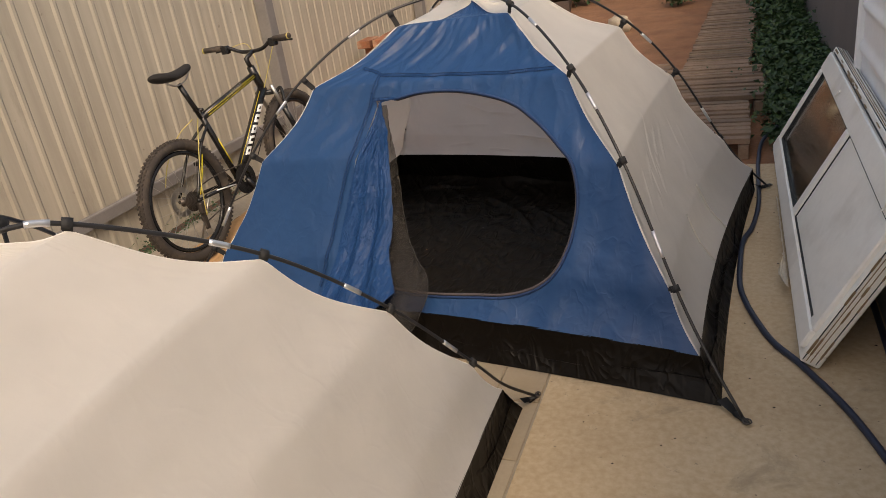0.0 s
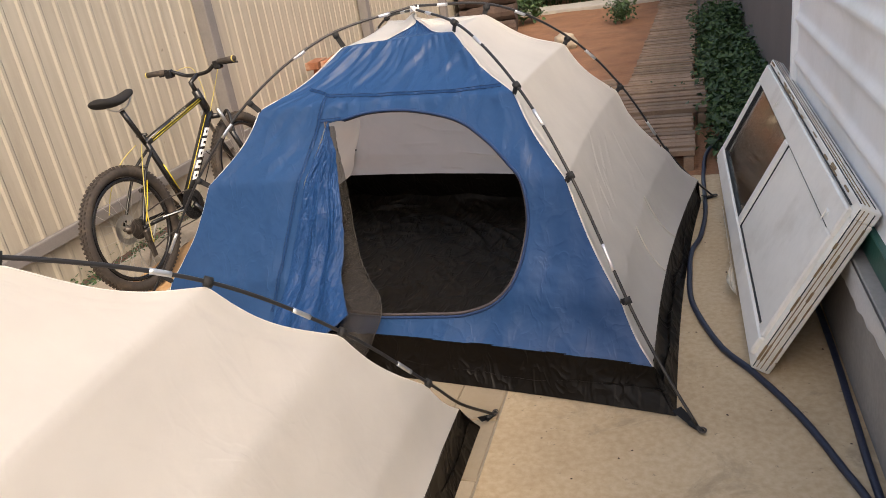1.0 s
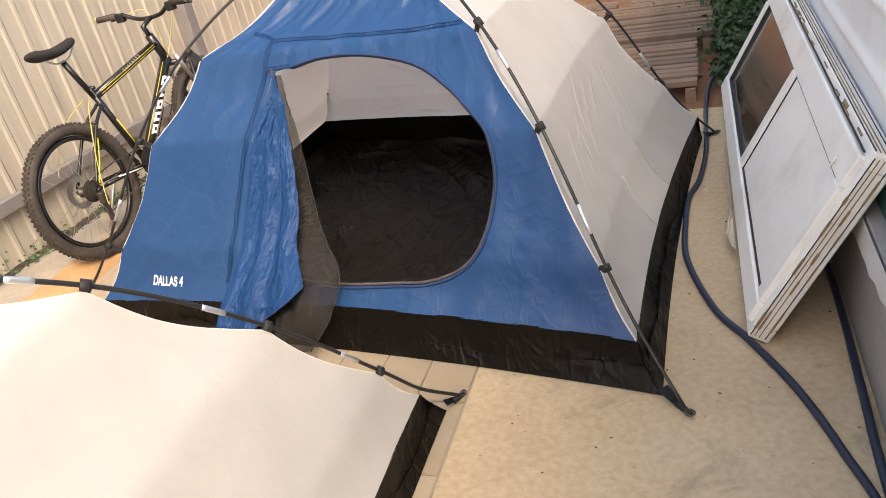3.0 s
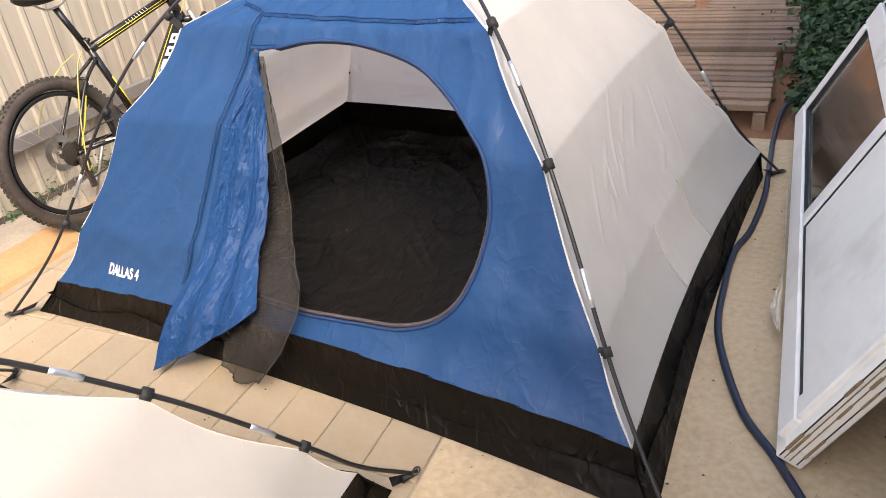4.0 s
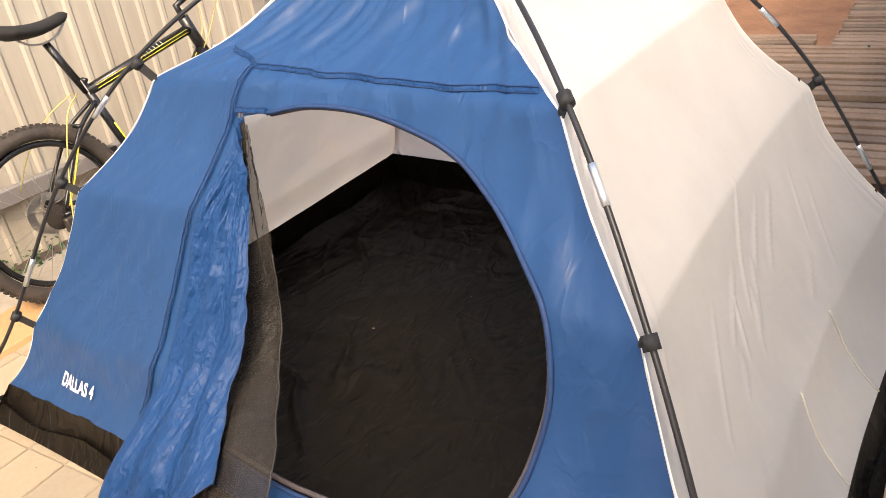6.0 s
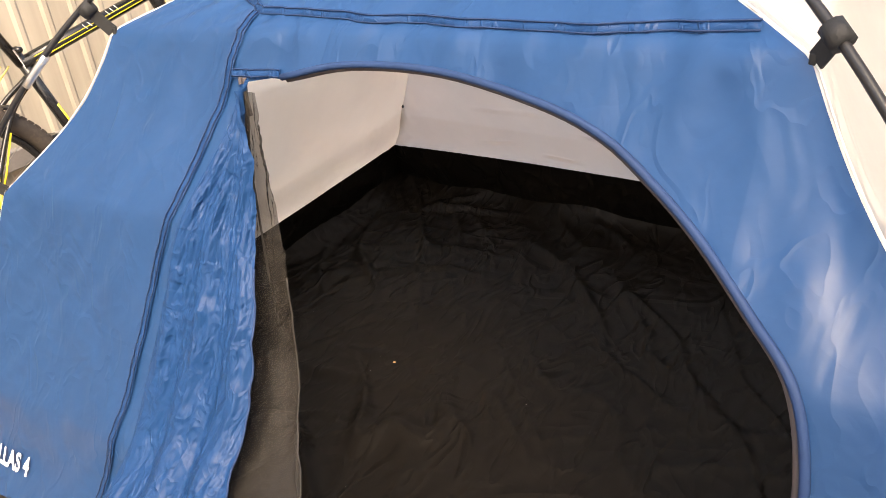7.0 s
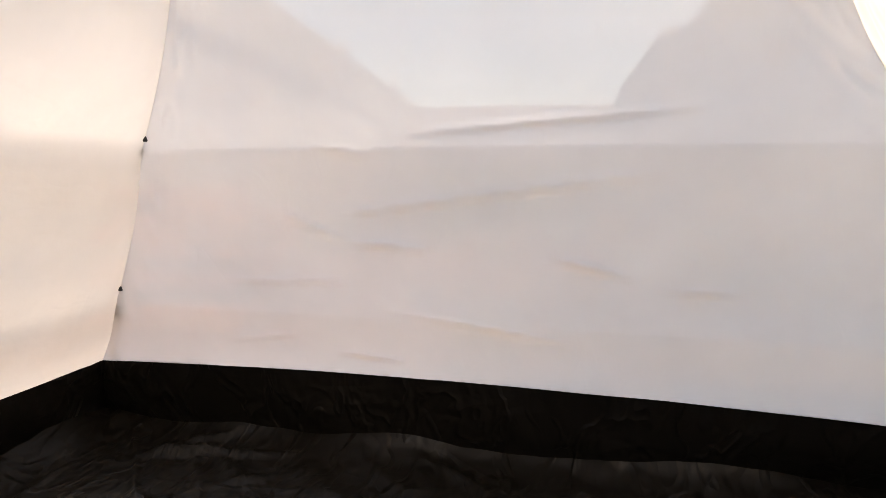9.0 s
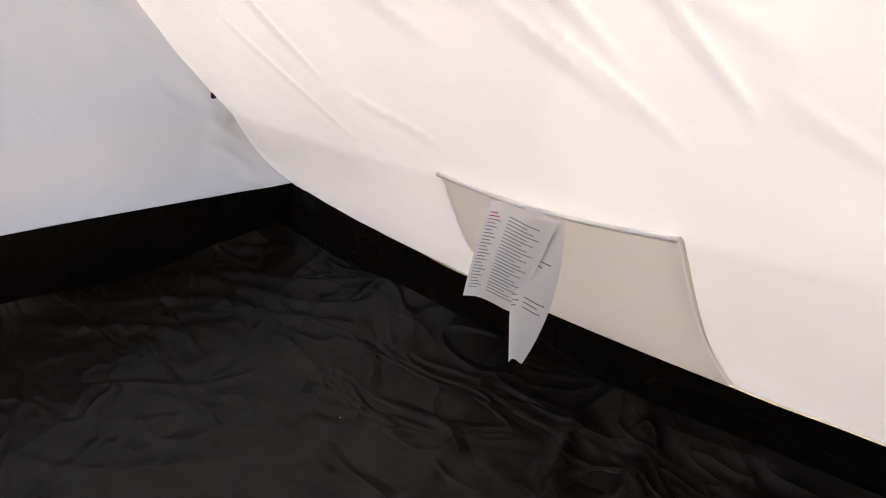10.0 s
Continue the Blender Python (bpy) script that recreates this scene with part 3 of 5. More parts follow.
def build_tent(open_front, m, label):
    tent = thing("tent", m, label, "tent", "dome tents")
    # front
    nu, nv = 150, 110
    door = DOOR

    def fp(i, j):
        u = HIP_START + (1.0 - HIP_START) * j / nv
        s0, s1 = front_span(u)
        return front_point(s0 + (s1 - s0) * i / nu, u)

    bm = bmesh.new()
    pts = [[fp(i, j) for j in range(nv + 1)] for i in range(nu + 1)]
    ins = [[open_front and 0.17 < p.z < 0.97 and inside(door, p.x, p.z) for p in col] for col in pts]
    grid, state = [], []
    for i in range(nu + 1):
        col, st = [], []
        for j in range(nv + 1):
            p, k = pts[i][j], 0
            if ins[i][j]:
                around = [ins[a][b] for a in range(max(0, i - 1), min(nu, i + 1) + 1) for b in range(max(0, j - 1), min(nv, j + 1) + 1)]
                k = 2
                if not all(around):
                    d, qx, qz = nearest_on(door, p.x, p.z)
                    p, k = front_at(qx, qz), 1
            col.append(bm.verts.new(p))
            st.append(k)
        grid.append(col)
        state.append(st)
    for i in range(nu):
        for j in range(nv):
            ks = [state[i][j], state[i + 1][j], state[i + 1][j + 1], state[i][j + 1]]
            if 2 in ks or ks == [1, 1, 1, 1]:
                continue
            bm.faces.new((grid[i][j], grid[i + 1][j], grid[i + 1][j + 1], grid[i][j + 1]))
    loose = [v for v in bm.verts if not v.link_faces]
    bmesh.ops.delete(bm, geom=loose, context="VERTS")
    if open_front:
        part("front_panel", bm, BLUE, tent, "blue nylon front panel", True)
    else:
        part("front_panel", bm, WHITE, tent, "translucent white fabric wall", True)
    for side in (0, 1):
        def edge(a, b, side=side):
            u = HIP_START + (1 - HIP_START) * b
            s0, s1 = front_span(u)
            return front_point(s0 * a if side == 0 else s1 + (1 - s1) * a, u)
        part("edge_strip", sheet(edge, 3, 60), WHITE, tent, "white fabric edge strip", True)
    # white panels
    for name, fa, fb in (("side_panel", BR, FR), ("side_panel", FL, BL), ("back_panel", BL, BR)):
        def wall(a, b, fa=fa, fb=fb):
            u = HIP_START + (1 - HIP_START) * b
            p = panel_point(fa, fb, a, u, SAG[tuple(fa)])
            mid = (fa + fb) / 2 - MID
            n = Vector((mid.x, mid.y, 0)).normalized()
            c = 0.002 * nz(a * 5 + fa.x * 5, b * 12, fa.y) + 0.002 * nz(a * 9 - b * 13, b * 7 + 4, fa.x)
            # gathers beside the hip seams
            d = min(a, 1 - a) * 2.2 * (1 - b)
            gather = 0.011 * math.exp(-((d - 0.05) / 0.045) ** 2) * abs(nz(a * 30, b * 26 + a * 18, fa.x + 5))
            for (x0, z0), (x1, z1) in CREASES.get(tuple(fa), ()):
                h = p.x if fa is BL else p.y
                dx, dz = x1 - x0, z1 - z0
                t = min(1, max(0, ((h - x0) * dx + (p.z - z0) * dz) / (dx * dx + dz * dz)))
                d = math.hypot(h - x0 - dx * t, p.z - z0 - dz * t)
                if d < 0.03:
                    c += (0.011 if fa is BL else 0.0055) * math.exp(-(d / 0.0052) ** 2) * (1 - abs(2 * t - 1) ** 3)
            return p + n * (c * math.sin(math.pi * a) - gather)
        fine = open_front and fa is not FL
        part(name, sheet(wall, 340 if fine else 70, 240 if fine else 60), WHITE, tent, "translucent white fabric wall", True)
    # groundsheet tub
    for fa, fb in ((FR, FL), (BR, FR), (FL, BL), (BL, BR)):
        part("tub_wall", sheet(lambda a, b, fa=fa, fb=fb: tub_point(fa, fb, a, b), 60, 8), BLACK_TUB, tent, "black groundsheet wall", True)
    gc = [ground_corner(f) for f in (FR, FL, BL, BR)]

    def floor_pt(a, b):
        lo, hi = tub_point(FR, FL, a, 0), tub_point(BL, BR, 1 - a, 0)
        l, r = tub_point(BR, FR, 1 - b, 0), tub_point(FL, BL, b, 0)
        bil = gc[0].lerp(gc[1], a).lerp(gc[3].lerp(gc[2], a), b)
        p = lo.lerp(hi, b) + l.lerp(r, a) - bil
        e = min(1.0, min(a, 1 - a, b, 1 - b) * 14)
        # long soft folds running diagonally, denser near the left wall, on a few low swells
        q1 = p.x * 0.80 + p.y * 0.60 + 0.10 * nz(p.x * 3, p.y * 3, 1)
        q2 = -p.x * 0.45 + p.y * 0.90 + 0.12 * nz(p.x * 2.5, p.y * 2.5, 7)
        m1 = max(0, nz(p.x * 1.6 + 3, p.y * 1.6, 4) + 0.25)
        m2 = max(0, nz(p.x * 1.8, p.y * 1.8 + 5, 6) + 0.10)
        f1 = max(0, 1 - abs(nz(q1 * 7.5, (p.y - p.x) * 0.9, 3)) * 6) ** 1.5
        f2 = max(0, 1 - abs(nz(q2 * 6.5, (p.x + p.y) * 1.1, 9)) * 7) ** 1.5
        h = 0.006 + 0.012 * max(0, nz(p.x * 2.2, p.y * 2.2, 8)) + 0.034 * f1 * m1 + 0.030 * f2 * m2 + 0.004 * abs(nz(p.x * 11 + p.y * 6, p.y * 11, 2))
        # the sheet curves up into the tub walls
        d = min(a * 2.4, (1 - a) * 2.4, b * 1.95, (1 - b) * 1.95)
        lift = max(0.0, 1 - d / 0.20) ** 2
        lift *= 0.85 + 0.6 * nz(p.x * 3, p.y * 3, 12)
        q = p.lerp(Vector((-1.25, 1.02, p.z)), 0.035 * lift)
        h = h * e + 0.010 * lift * abs(nz(p.x * 14, p.y * 14, 15))
        return Vector((q.x, q.y, 0.004 + max(0.0, h) + 0.070 * lift))
    part("floor_sheet", sheet(floor_pt, 220, 200), BLACK_TUB, tent, "crumpled black groundsheet", True)
    # seams along the hips and the tub
    for f in (FR, FL, BR, BL):
        part("hip_seam", tube([hip_at(f, HIP_START + (1 - HIP_START) * k / 70) for k in range(71)], 0.0012, 6), WHITE_TRIM, tent, "white hip seam", True)
    # poles
    for fa, fb, dz in ((FR, BL, 0.0), (FL, BR, 0.014)):
        us = [k / 60 for k in range(61)]
        pts = [pole_at(fa, u) for u in us] + [pole_at(fb, u) for u in us[-2::-1]]
        pts = [p + Vector((0, 0, dz * math.sin(math.pi * i / 120))) for i, p in enumerate(pts)]
        pole = part("pole", tube(pts, 0.0055, 8), POLE, tent, "bent black fibreglass pole", True)
        for f in (fa, fb):
            for u in (0.225, 0.435, 0.66, 0.90):
                part("ferrule", tube([pole_at(f, u + k * 0.008) + Vector((0, 0, dz * u)) for k in range(5)], 0.0072, 8), FERRULE, pole, "silver metal ferrule", True)
    # clips with straps, feet
    for f in (FR, FL, BR, BL):
        d = (MID - f).normalized()
        n = Vector((-d.y, d.x, 0))
        for u in CLIPS:
            p, h = pole_at(f, u), hip_at(f, u)
            ax = (pole_at(f, u + 0.01) - pole_at(f, u - 0.01)).normalized()
            clip = part("clip", tube([p - ax * 0.012, p + ax * 0.012], 0.013, 10), STRAP, tent, "black plastic pole clip", True)
            wv = (h - p).normalized()
            up = wv.cross(ax).normalized()
            b = bmesh.new()
            a0, a1 = p + wv * 0.008, h + wv * 0.001
            vs = [b.verts.new(q + ax * sx * 0.011 + up * sy * 0.0015) for q in (a0, a1) for sx, sy in ((-1, -1), (1, -1), (1, 1), (-1, 1))]
            for q in ((0, 1, 5, 4), (1, 2, 6, 5), (2, 3, 7, 6), (3, 0, 4, 7), (3, 2, 1, 0), (4, 5, 6, 7)):
                b.faces.new([vs[i] for i in q])
            part("strap", b, STRAP, clip)
        b = tube([f + Vector((0, 0, 0.012)) - d * 0.025, f + Vector((0, 0, 0.014)) + d * 0.03], [0.007, 0.010], 8)
        foot = part("pole_foot", b, STRAP, tent, "black pole tip in a webbing loop", True)
        part("ring", tube([f + Vector((0, 0, 0.016)) - d * 0.02 + (d * math.cos(t) + n * math.sin(t)) * 0.013 for t in [k * math.pi / 6 for k in range(12)]], 0.0028, 6, True), DARK_STEEL, foot, "", True)
        c = ground_corner(f)
        b = bmesh.new()
        for sx in (0.0,):
            vs = [b.verts.new(q) for q in (f + n * 0.011 + Vector((0, 0, 0.012)), f - n * 0.011 + Vector((0, 0, 0.012)), c - n * 0.02 + Vector((0, 0, 0.03)), c + n * 0.02 + Vector((0, 0, 0.03)))]
            b.faces.new(vs)
        bmesh.ops.solidify(b, geom=list(b.faces), thickness=0.003)
        part("webbing", b, STRAP, foot)
    # knot of white cord on the crossing
    b = bmesh.new()
    for k in range(3):
        tube([Vector((MID.x, MID.y, 1.262)) + Vector((0.018 * math.cos(t + k), 0.018 * math.sin(t + k), 0.012 * math.sin(2 * t + k))) for t in [j * math.pi / 6 for j in range(12)]], 0.004, 6, True, b)
    part("cord_knot", b, WHITE_TRIM, tent, "white cord knot tying the poles", True)
    return tent


def run_on_front(xz, steps=6):
    pts = []
    for (x0, z0), (x1, z1) in zip(xz, xz[1:]):
        for k in range(steps):
            t = k / steps
            pts.append(front_at(x0 + (x1 - x0) * t, z0 + (z1 - z0) * t, 0.003))
    pts.append(front_at(*xz[-1], 0.003))
    return pts


def sew_tape(line, width, parent):
    """A doubled seam: a flat tape with two rows of stitches that pucker."""
    mid = run_on_front(line, 14)
    n = len(mid) - 1
    flat = []
    for i, p in enumerate(mid):
        d = (mid[min(n, i + 1)] - mid[max(0, i - 1)]).normalized()
        flat.append((p, d.cross(Vector((0, -0.9, 0.44))).normalized()))
    bm = bmesh.new()
    rows = []
    for i, (p, c) in enumerate(flat):
        out = Vector((0, -0.9, 0.44))
        rows.append([bm.verts.new(p + c * width * k + out * (0.0025 * (1 - abs(k) * 1.6) + 0.0015 * nz(i * 0.7, k * 3, width))) for k in (-0.5, -0.25, 0, 0.25, 0.5)])
    for a, b in zip(rows, rows[1:]):
        for k in range(4):
            bm.faces.new((a[k], a[k + 1], b[k + 1], b[k]))
    tape = part("seam", bm, BLUE_FLAP, parent, "stitched blue seam", True)
    for k in (-0.34, 0.34):
        part("stitching", tube([p + c * width * k + Vector((0, -0.9, 0.44)) * (0.0032 + 0.0008 * math.sin(i * 1.9)) for i, (p, c) in enumerate(flat)], 0.0011, 5), STITCH, tape, "", True)


tent = build_tent(True, ID, "blue and white dome tent with an open front door, on tiles")
# zip round the opening and sewn seams
loop = [front_at(x, z, 0.001) for x, z in DOOR]
part("door_zip", tube(spline(loop[:20], 5), 0.0055, 8), ZIP, tent, "blue zip tape round the doorway", True)
part("zip_lining", tube([p + Vector((0.0, 0.010, 0.0)) + (Vector((-1.02, 0.4, 0.6)) - p).normalized() * 0.007 for p in spline(loop[:20], 5)], 0.006, 8), ZIP_GREY, tent, "grey inner zip tape", True)
for line in (((-0.735, 0.997), (-0.95, 0.985), (-1.25, 0.985), (-1.50, 0.992), (-1.62, 1.02)), ((-1.513, 0.991), (-1.530, 0.907), (-1.575, 0.76), (-1.620, 0.621), (-1.660, 0.45), (-1.683, 0.323), (-1.71, 0.20)),
             ((-1.523, 0.907), (-1.43, 0.908))):
    sew_tape(line, 0.016, tent)
sewn_text("DALLAS 4", -2.085, -1.93, 0.178, tent)

# rolled-aside door: blue outer flap and grey mesh flap
def curtain(left, right, bottom, folds, depth, nu, nv, phase, crush=1.0):
    L, R = spline(left, 12), spline(right, 12)

    def at(line, v):
        k = v * (len(line) - 1)
        i = min(int(k), len(line) - 2)
        return line[i].lerp(line[i + 1], k - i)

    def fn(u, v):
        a, b = at(L, v), at(R, v)
        p = a.lerp(b, u)
        across = (b - a).normalized()
        out = Vector((across.y, -across.x, 0.15)).normalized()
        if out.y > 0:
            out = -out
        amp = depth * (0.35 + 0.65 * v)
        w = math.sin(u * folds * 2 * math.pi + phase + 1.3 * v) + 0.5 * nz(u * 9, v * 3, phase) + 0.6 * nz(u * 14 + v * 5, v * 16, phase + 3)
        # sharp crumples: folded facets of different sizes
        q = Vector((u * 5.0, v * 9.0, phase))
        crumple = 0.0
        for k, f in ((0.0050, 1.4), (0.0038, 3.1), (0.0022, 6.7)):
            crumple += k * (1 - 2.2 * abs(noise.noise(q * f + Vector((v * 2 * f, u * f, k * 900)))))
        amp *= min(1.0, 0.3 + u * 3)
        return p + out * (amp * w + crumple * crush * min(1.0, u * 8, v * 8 + 0.3)) + Vector((0, 0, -bottom(u) * max(0, v - 0.6) / 0.4))
    return sheet(fn, nu, nv)


SEAM = [front_at(x + 0.022, z, 0.010) for x, z in ((-1.505, 0.90), (-1.535, 0.82), (-1.575, 0.70), (-1.610, 0.57), (-1.642, 0.42), (-1.66, 0.30))]
def hemmed(name, bm, material, nu, nv, hem_material, label):
    """Links a curtain and sews a hem along its bottom and its free edge."""
    bm.verts.ensure_lookup_table()
    low = [bm.verts[i * (nv + 1) + nv].co.copy() for i in range(0, nu + 1, 2)]
    free = [bm.verts[nu * (nv + 1) + j].co.copy() for j in range(int(nv * 0.35), nv, 3)]
    ob = part(name, bm, material, tent, label, True)
    part("hem", tube(low, 0.0022, 6), hem_material, ob, "", True)
    part("hem", tube(free + [low[-1]], 0.0018, 6), hem_material, ob, "", True)
    return ob


hemmed("door_flap", curtain(SEAM + [Vector((-1.645, 0.045, 0.17)), Vector((-1.66, -0.045, 0.03))],
                          [(-1.455, 0.505, 0.897), (-1.432, 0.485, 0.80), (-1.430, 0.465, 0.70), (-1.398, 0.385, 0.56), (-1.380, 0.31, 0.43), (-1.365, 0.23, 0.36), (-1.32, 0.16, 0.31), (-1.27, 0.085, 0.27)],
                          lambda u: 0.01 * math.sin(math.pi * u), 2.5, 0.014, 170, 240, 0.4, 0.65), BLUE_FLAP, 170, 240, ZIP, "bunched blue door flap")
hemmed("mesh_flap", curtain([(-1.485, 0.54, 0.89), (-1.52, 0.55, 0.78), (-1.55, 0.53, 0.68), (-1.56, 0.46, 0.55), (-1.55, 0.42, 0.43), (-1.52, 0.37, 0.36), (-1.45, 0.22, 0.30), (-1.42, 0.11, 0.19), (-1.43, 0.035, 0.06)],
                          [(-1.436, 0.52, 0.896), (-1.430, 0.51, 0.80), (-1.420, 0.50, 0.70), (-1.410, 0.48, 0.56), (-1.400, 0.46, 0.43), (-1.31, 0.34, 0.34), (-1.155, 0.165, 0.29), (-1.175, 0.075, 0.17), (-1.26, 0.03, 0.05)],
                          lambda u: 0.03 * math.sin(math.pi * u), 1.5, 0.013, 110, 150, 2.1, 0.7), MESH, 110, 150, ZIP_DARK, "bunched grey mosquito mesh flap")
part("mesh_zip", tube([p + Vector((-0.028, -0.004, 0)) for p in spline([(-1.425, 0.505, 0.86), (-1.425, 0.50, 0.74), (-1.42, 0.485, 0.60), (-1.41, 0.475, 0.50)], 8)], 0.0018, 6), ZIP_DARK, tent, "dark zip along the mesh", True)

# pocket and care labels inside the right wall
def right_wall(y, z, inward=0.0):
    """The place on the right wall at a given y and height."""
    u, t = 0.15, 0.5
    for _ in range(12):
        p = panel_point(BR, FR, t, u, SAG[tuple(BR)])
        t = min(1, max(0, t + (p.y - y) / 2.0))
        u = max(HIP_START, u + (z - p.z) * 0.45)
    return panel_point(BR, FR, t, u, SAG[tuple(BR)]) + Vector((-inward, 0, -inward * 0.4))


def pocket_pt(u, v):
    y = (1.165 - 0.315 * u) * (1 - v) + (1.19 - 0.34 * u) * v
    z = (0.343 - 0.01 * u) * (1 - v) + 0.135 * v
    return right_wall(y, z, 0.004 + 0.010 * (1 - v) * math.sin(math.pi * u))


part("pocket", sheet(pocket_pt, 20, 12), WHITE_THIN, tent, "white sewn-in pocket", True)
for u in (0.0, 1.0):
    part("pocket_seam", tube([pocket_pt(u, k / 12) + Vector((0.006, 0, 0.003)) for k in range(13)], 0.0028, 6), WHITE_THIN, tent, "", True)
part("pocket_hem", tube([pocket_pt(k / 20, 0) for k in range(21)], 0.003, 6), WHITE_TRIM, tent, "", True)
TAGS = [((1.062, 0.965, 0.332), (1.098, 1.028, 0.215), -0.345, 0.0), ((1.032, 0.962, 0.332), (1.034, 1.026, 0.150), -0.338, 0.004)]
for (y0, y1, z0), (y2, y3, z1), tx, curl in TAGS:
    def tag_pt(u, v, a=(y0, y1, z0), b=(y2, y3, z1), tx=tx, curl=curl):
        lo, hi = a[0] + (a[1] - a[0]) * u, b[0] + (b[1] - b[0]) * u
        w = v if not curl else v ** 1.8
        base = right_wall(lo, a[2]).x - (0.024 if not curl else 0.017)
        return Vector((base - 0.012 * v - 0.006 * math.sin(2.5 * u + 2 * v), lo + (hi - lo) * w, a[2] + (b[2] - a[2]) * v + 0.004 * math.sin(5 * u)))
    tag = part("care_label", sheet(tag_pt, 8, 14), PAPER, tent, "white care label with fine print", True)
    for col, u0, u1 in ((0, 0.08, 0.34), (1, 0.42, 0.94)):
        for r in (range(24) if not curl else (5, 6, 13, 14, 15)):
            def bar(u, v, r=r, tag_pt=tag_pt, u0=u0, u1=u1, col=col):
                stretch = 0.55 + 0.45 * ((r * 7 + col * 3) % 5) / 5
                return tag_pt(u0 + u * (u1 - u0) * stretch, 0.10 + r * 0.034 + v * 0.009) + Vector((-0.0012, 0, 0))
            part("print_line", sheet(bar, 3, 1), INK_RED if r < 2 and col == 0 else INK, tag)
# zip pulls and cords at the top of the doorway
for k, (dx, l) in enumerate(((-0.012, 0.05), (-0.002, 0.06))):
    p0 = front_at(-1.490 + dx, 0.90, 0.010)
    part("zip_pull", tube(spline([p0, p0 + Vector((0.004, -0.008, -l * 0.5)), p0 + Vector((-0.003 + 0.006 * k, -0.006, -l))], 5), 0.0035, 6), ZIP_GREY, tent, "grey zip pull cord", True)
# stitched tabs of the clips, seen from inside
for f in (BL, BR, FL, FR):
    for u in ((0.208, 0.365) if f.y > 1 else CLIPS[:3]):
        q = hip_at(f, u) + (MID - f).normalized() * 0.004
        part("inner_tab", boxed((q.x - 0.004, q.y - 0.004, q.z - 0.006), (q.x + 0.004, q.y + 0.004, q.z + 0.006), 0.0015), STRAP, tent)

# the near tent stands slacker: a lower, straighter pole curve
CURVE = spline([(u, 0, z) for u, z in zip((0, 0.10, 0.183, 0.374, 0.606, 0.88, 1.0), (0.02, 0.145, 0.29, 0.605, 0.90, 1.12, 1.15))], 12)
CU[:], CZ[:] = [p.x for p in CURVE], [p.z for p in CURVE]
CLIPS = (0.183, 0.374, 0.606, 0.88)
TUB_TOP.clear()
near = build_tent(False, pose(-1.17, -1.335, 0, 0, 0, -80) @ Matrix.Diagonal((1, 0.72, 1, 1)) @ Matrix.Translation(-MID), "white dome tent with black groundsheet, its back towards the other")

# ---------------------------------------------------------------- the old door leaning on the house
# local frame: x along the yard, y up the slope, z out of the face
BASE = Vector((0.170, 0.32, 0.038))
TOPE = Vector((0.470, 0.32, 0.622))
LEN, WID = 2.29, (TOPE - BASE).length
up_ = (TOPE - BASE).normalized()
al_ = Vector((0, 1, 0))
out_ = al_.cross(up_)
if out_.x > 0:
    out_ = -out_
M_door = YARD @ Matrix(((al_.x, up_.x, out_.x, BASE.x), (al_.y, up_.y, out_.y, BASE.y), (al_.z, up_.z, out_.z, BASE.z), (0, 0, 0, 1)))
olddoor = thing("old_door", M_door, "old white plastic glazed door leaning sideways against the house", "door")
T = -0.08
F = 0.075
for lo, hi in (((0, 0, T), (LEN, 0.05, -0.012)), ((0, WID - 0.05, T), (LEN, WID, -0.012)), ((0, 0.05, T), (0.05, WID - 0.05, -0.012)), ((LEN - 0.05, 0.05, T), (LEN, WID - 0.05, -0.012))):
    part("outer_frame", boxed(lo, hi, 0.005), PVC, olddoor)
leaf = part("leaf_frame", boxed((0.035, 0.03, -0.055), (LEN - 0.035, 0.03 + F, 0.006), 0.006), PVC, olddoor)
part("leaf_frame", boxed((0.035, WID - 0.03 - F * 1.35, -0.055), (LEN - 0.035, WID - 0.03, 0.006), 0.006), PVC, olddoor)
part("leaf_frame", boxed((0.035, 0.03 + F, -0.055), (0.035 + F, WID - 0.03 - F * 1.35, 0.005), 0.006), PVC, olddoor)
part("leaf_frame", boxed((LEN - 0.035 - F, 0.03 + F, -0.055), (LEN - 0.035, WID - 0.03 - F * 1.35, 0.005), 0.006), PVC, olddoor)
SPLIT = 1.06
part("mid_rail", boxed((SPLIT - 0.04, 0.03 + F, -0.055), (SPLIT + 0.04, WID - 0.03 - F * 1.35, 0.004), 0.006), PVC, olddoor)
part("panel", boxed((0.035 + F + 0.006, 0.036 + F, -0.04), (SPLIT - 0.046, WID - 0.036 - F * 1.35, -0.008), 0.002), PVC, olddoor, "white solid door panel")
part("glass", boxed((SPLIT + 0.046, 0.036 + F, -0.03), (LEN - 0.041 - F, WID - 0.036 - F * 1.35, -0.016)), GLASS, olddoor, "dusty glass pane")
gk = bmesh.new()
for x0, x1 in ((0.035 + F, SPLIT - 0.04), (SPLIT + 0.04, LEN - 0.035 - F)):
    y0, y1 = 0.03 + F, WID - 0.03 - F * 1.35
    for lo, hi in (((x0, y0, -0.02), (x1, y0 + 0.006, -0.004)), ((x0, y1 - 0.006, -0.02), (x1, y1, -0.004)), ((x0, y0 + 0.006, -0.02), (x0 + 0.006, y1 - 0.006, -0.004)), ((x1 - 0.006, y0 + 0.006, -0.02), (x1, y1 - 0.006, -0.004))):
        box(gk, lo, hi)
part("gasket", gk, GASKET, olddoor, "black rubber gasket")
rl = random.Random(17)
part("gasket", boxed((0.06, WID - 0.026, -0.011), (LEN - 0.06, WID - 0.0225, -0.006)), GASKET, olddoor, "black rubber gasket")
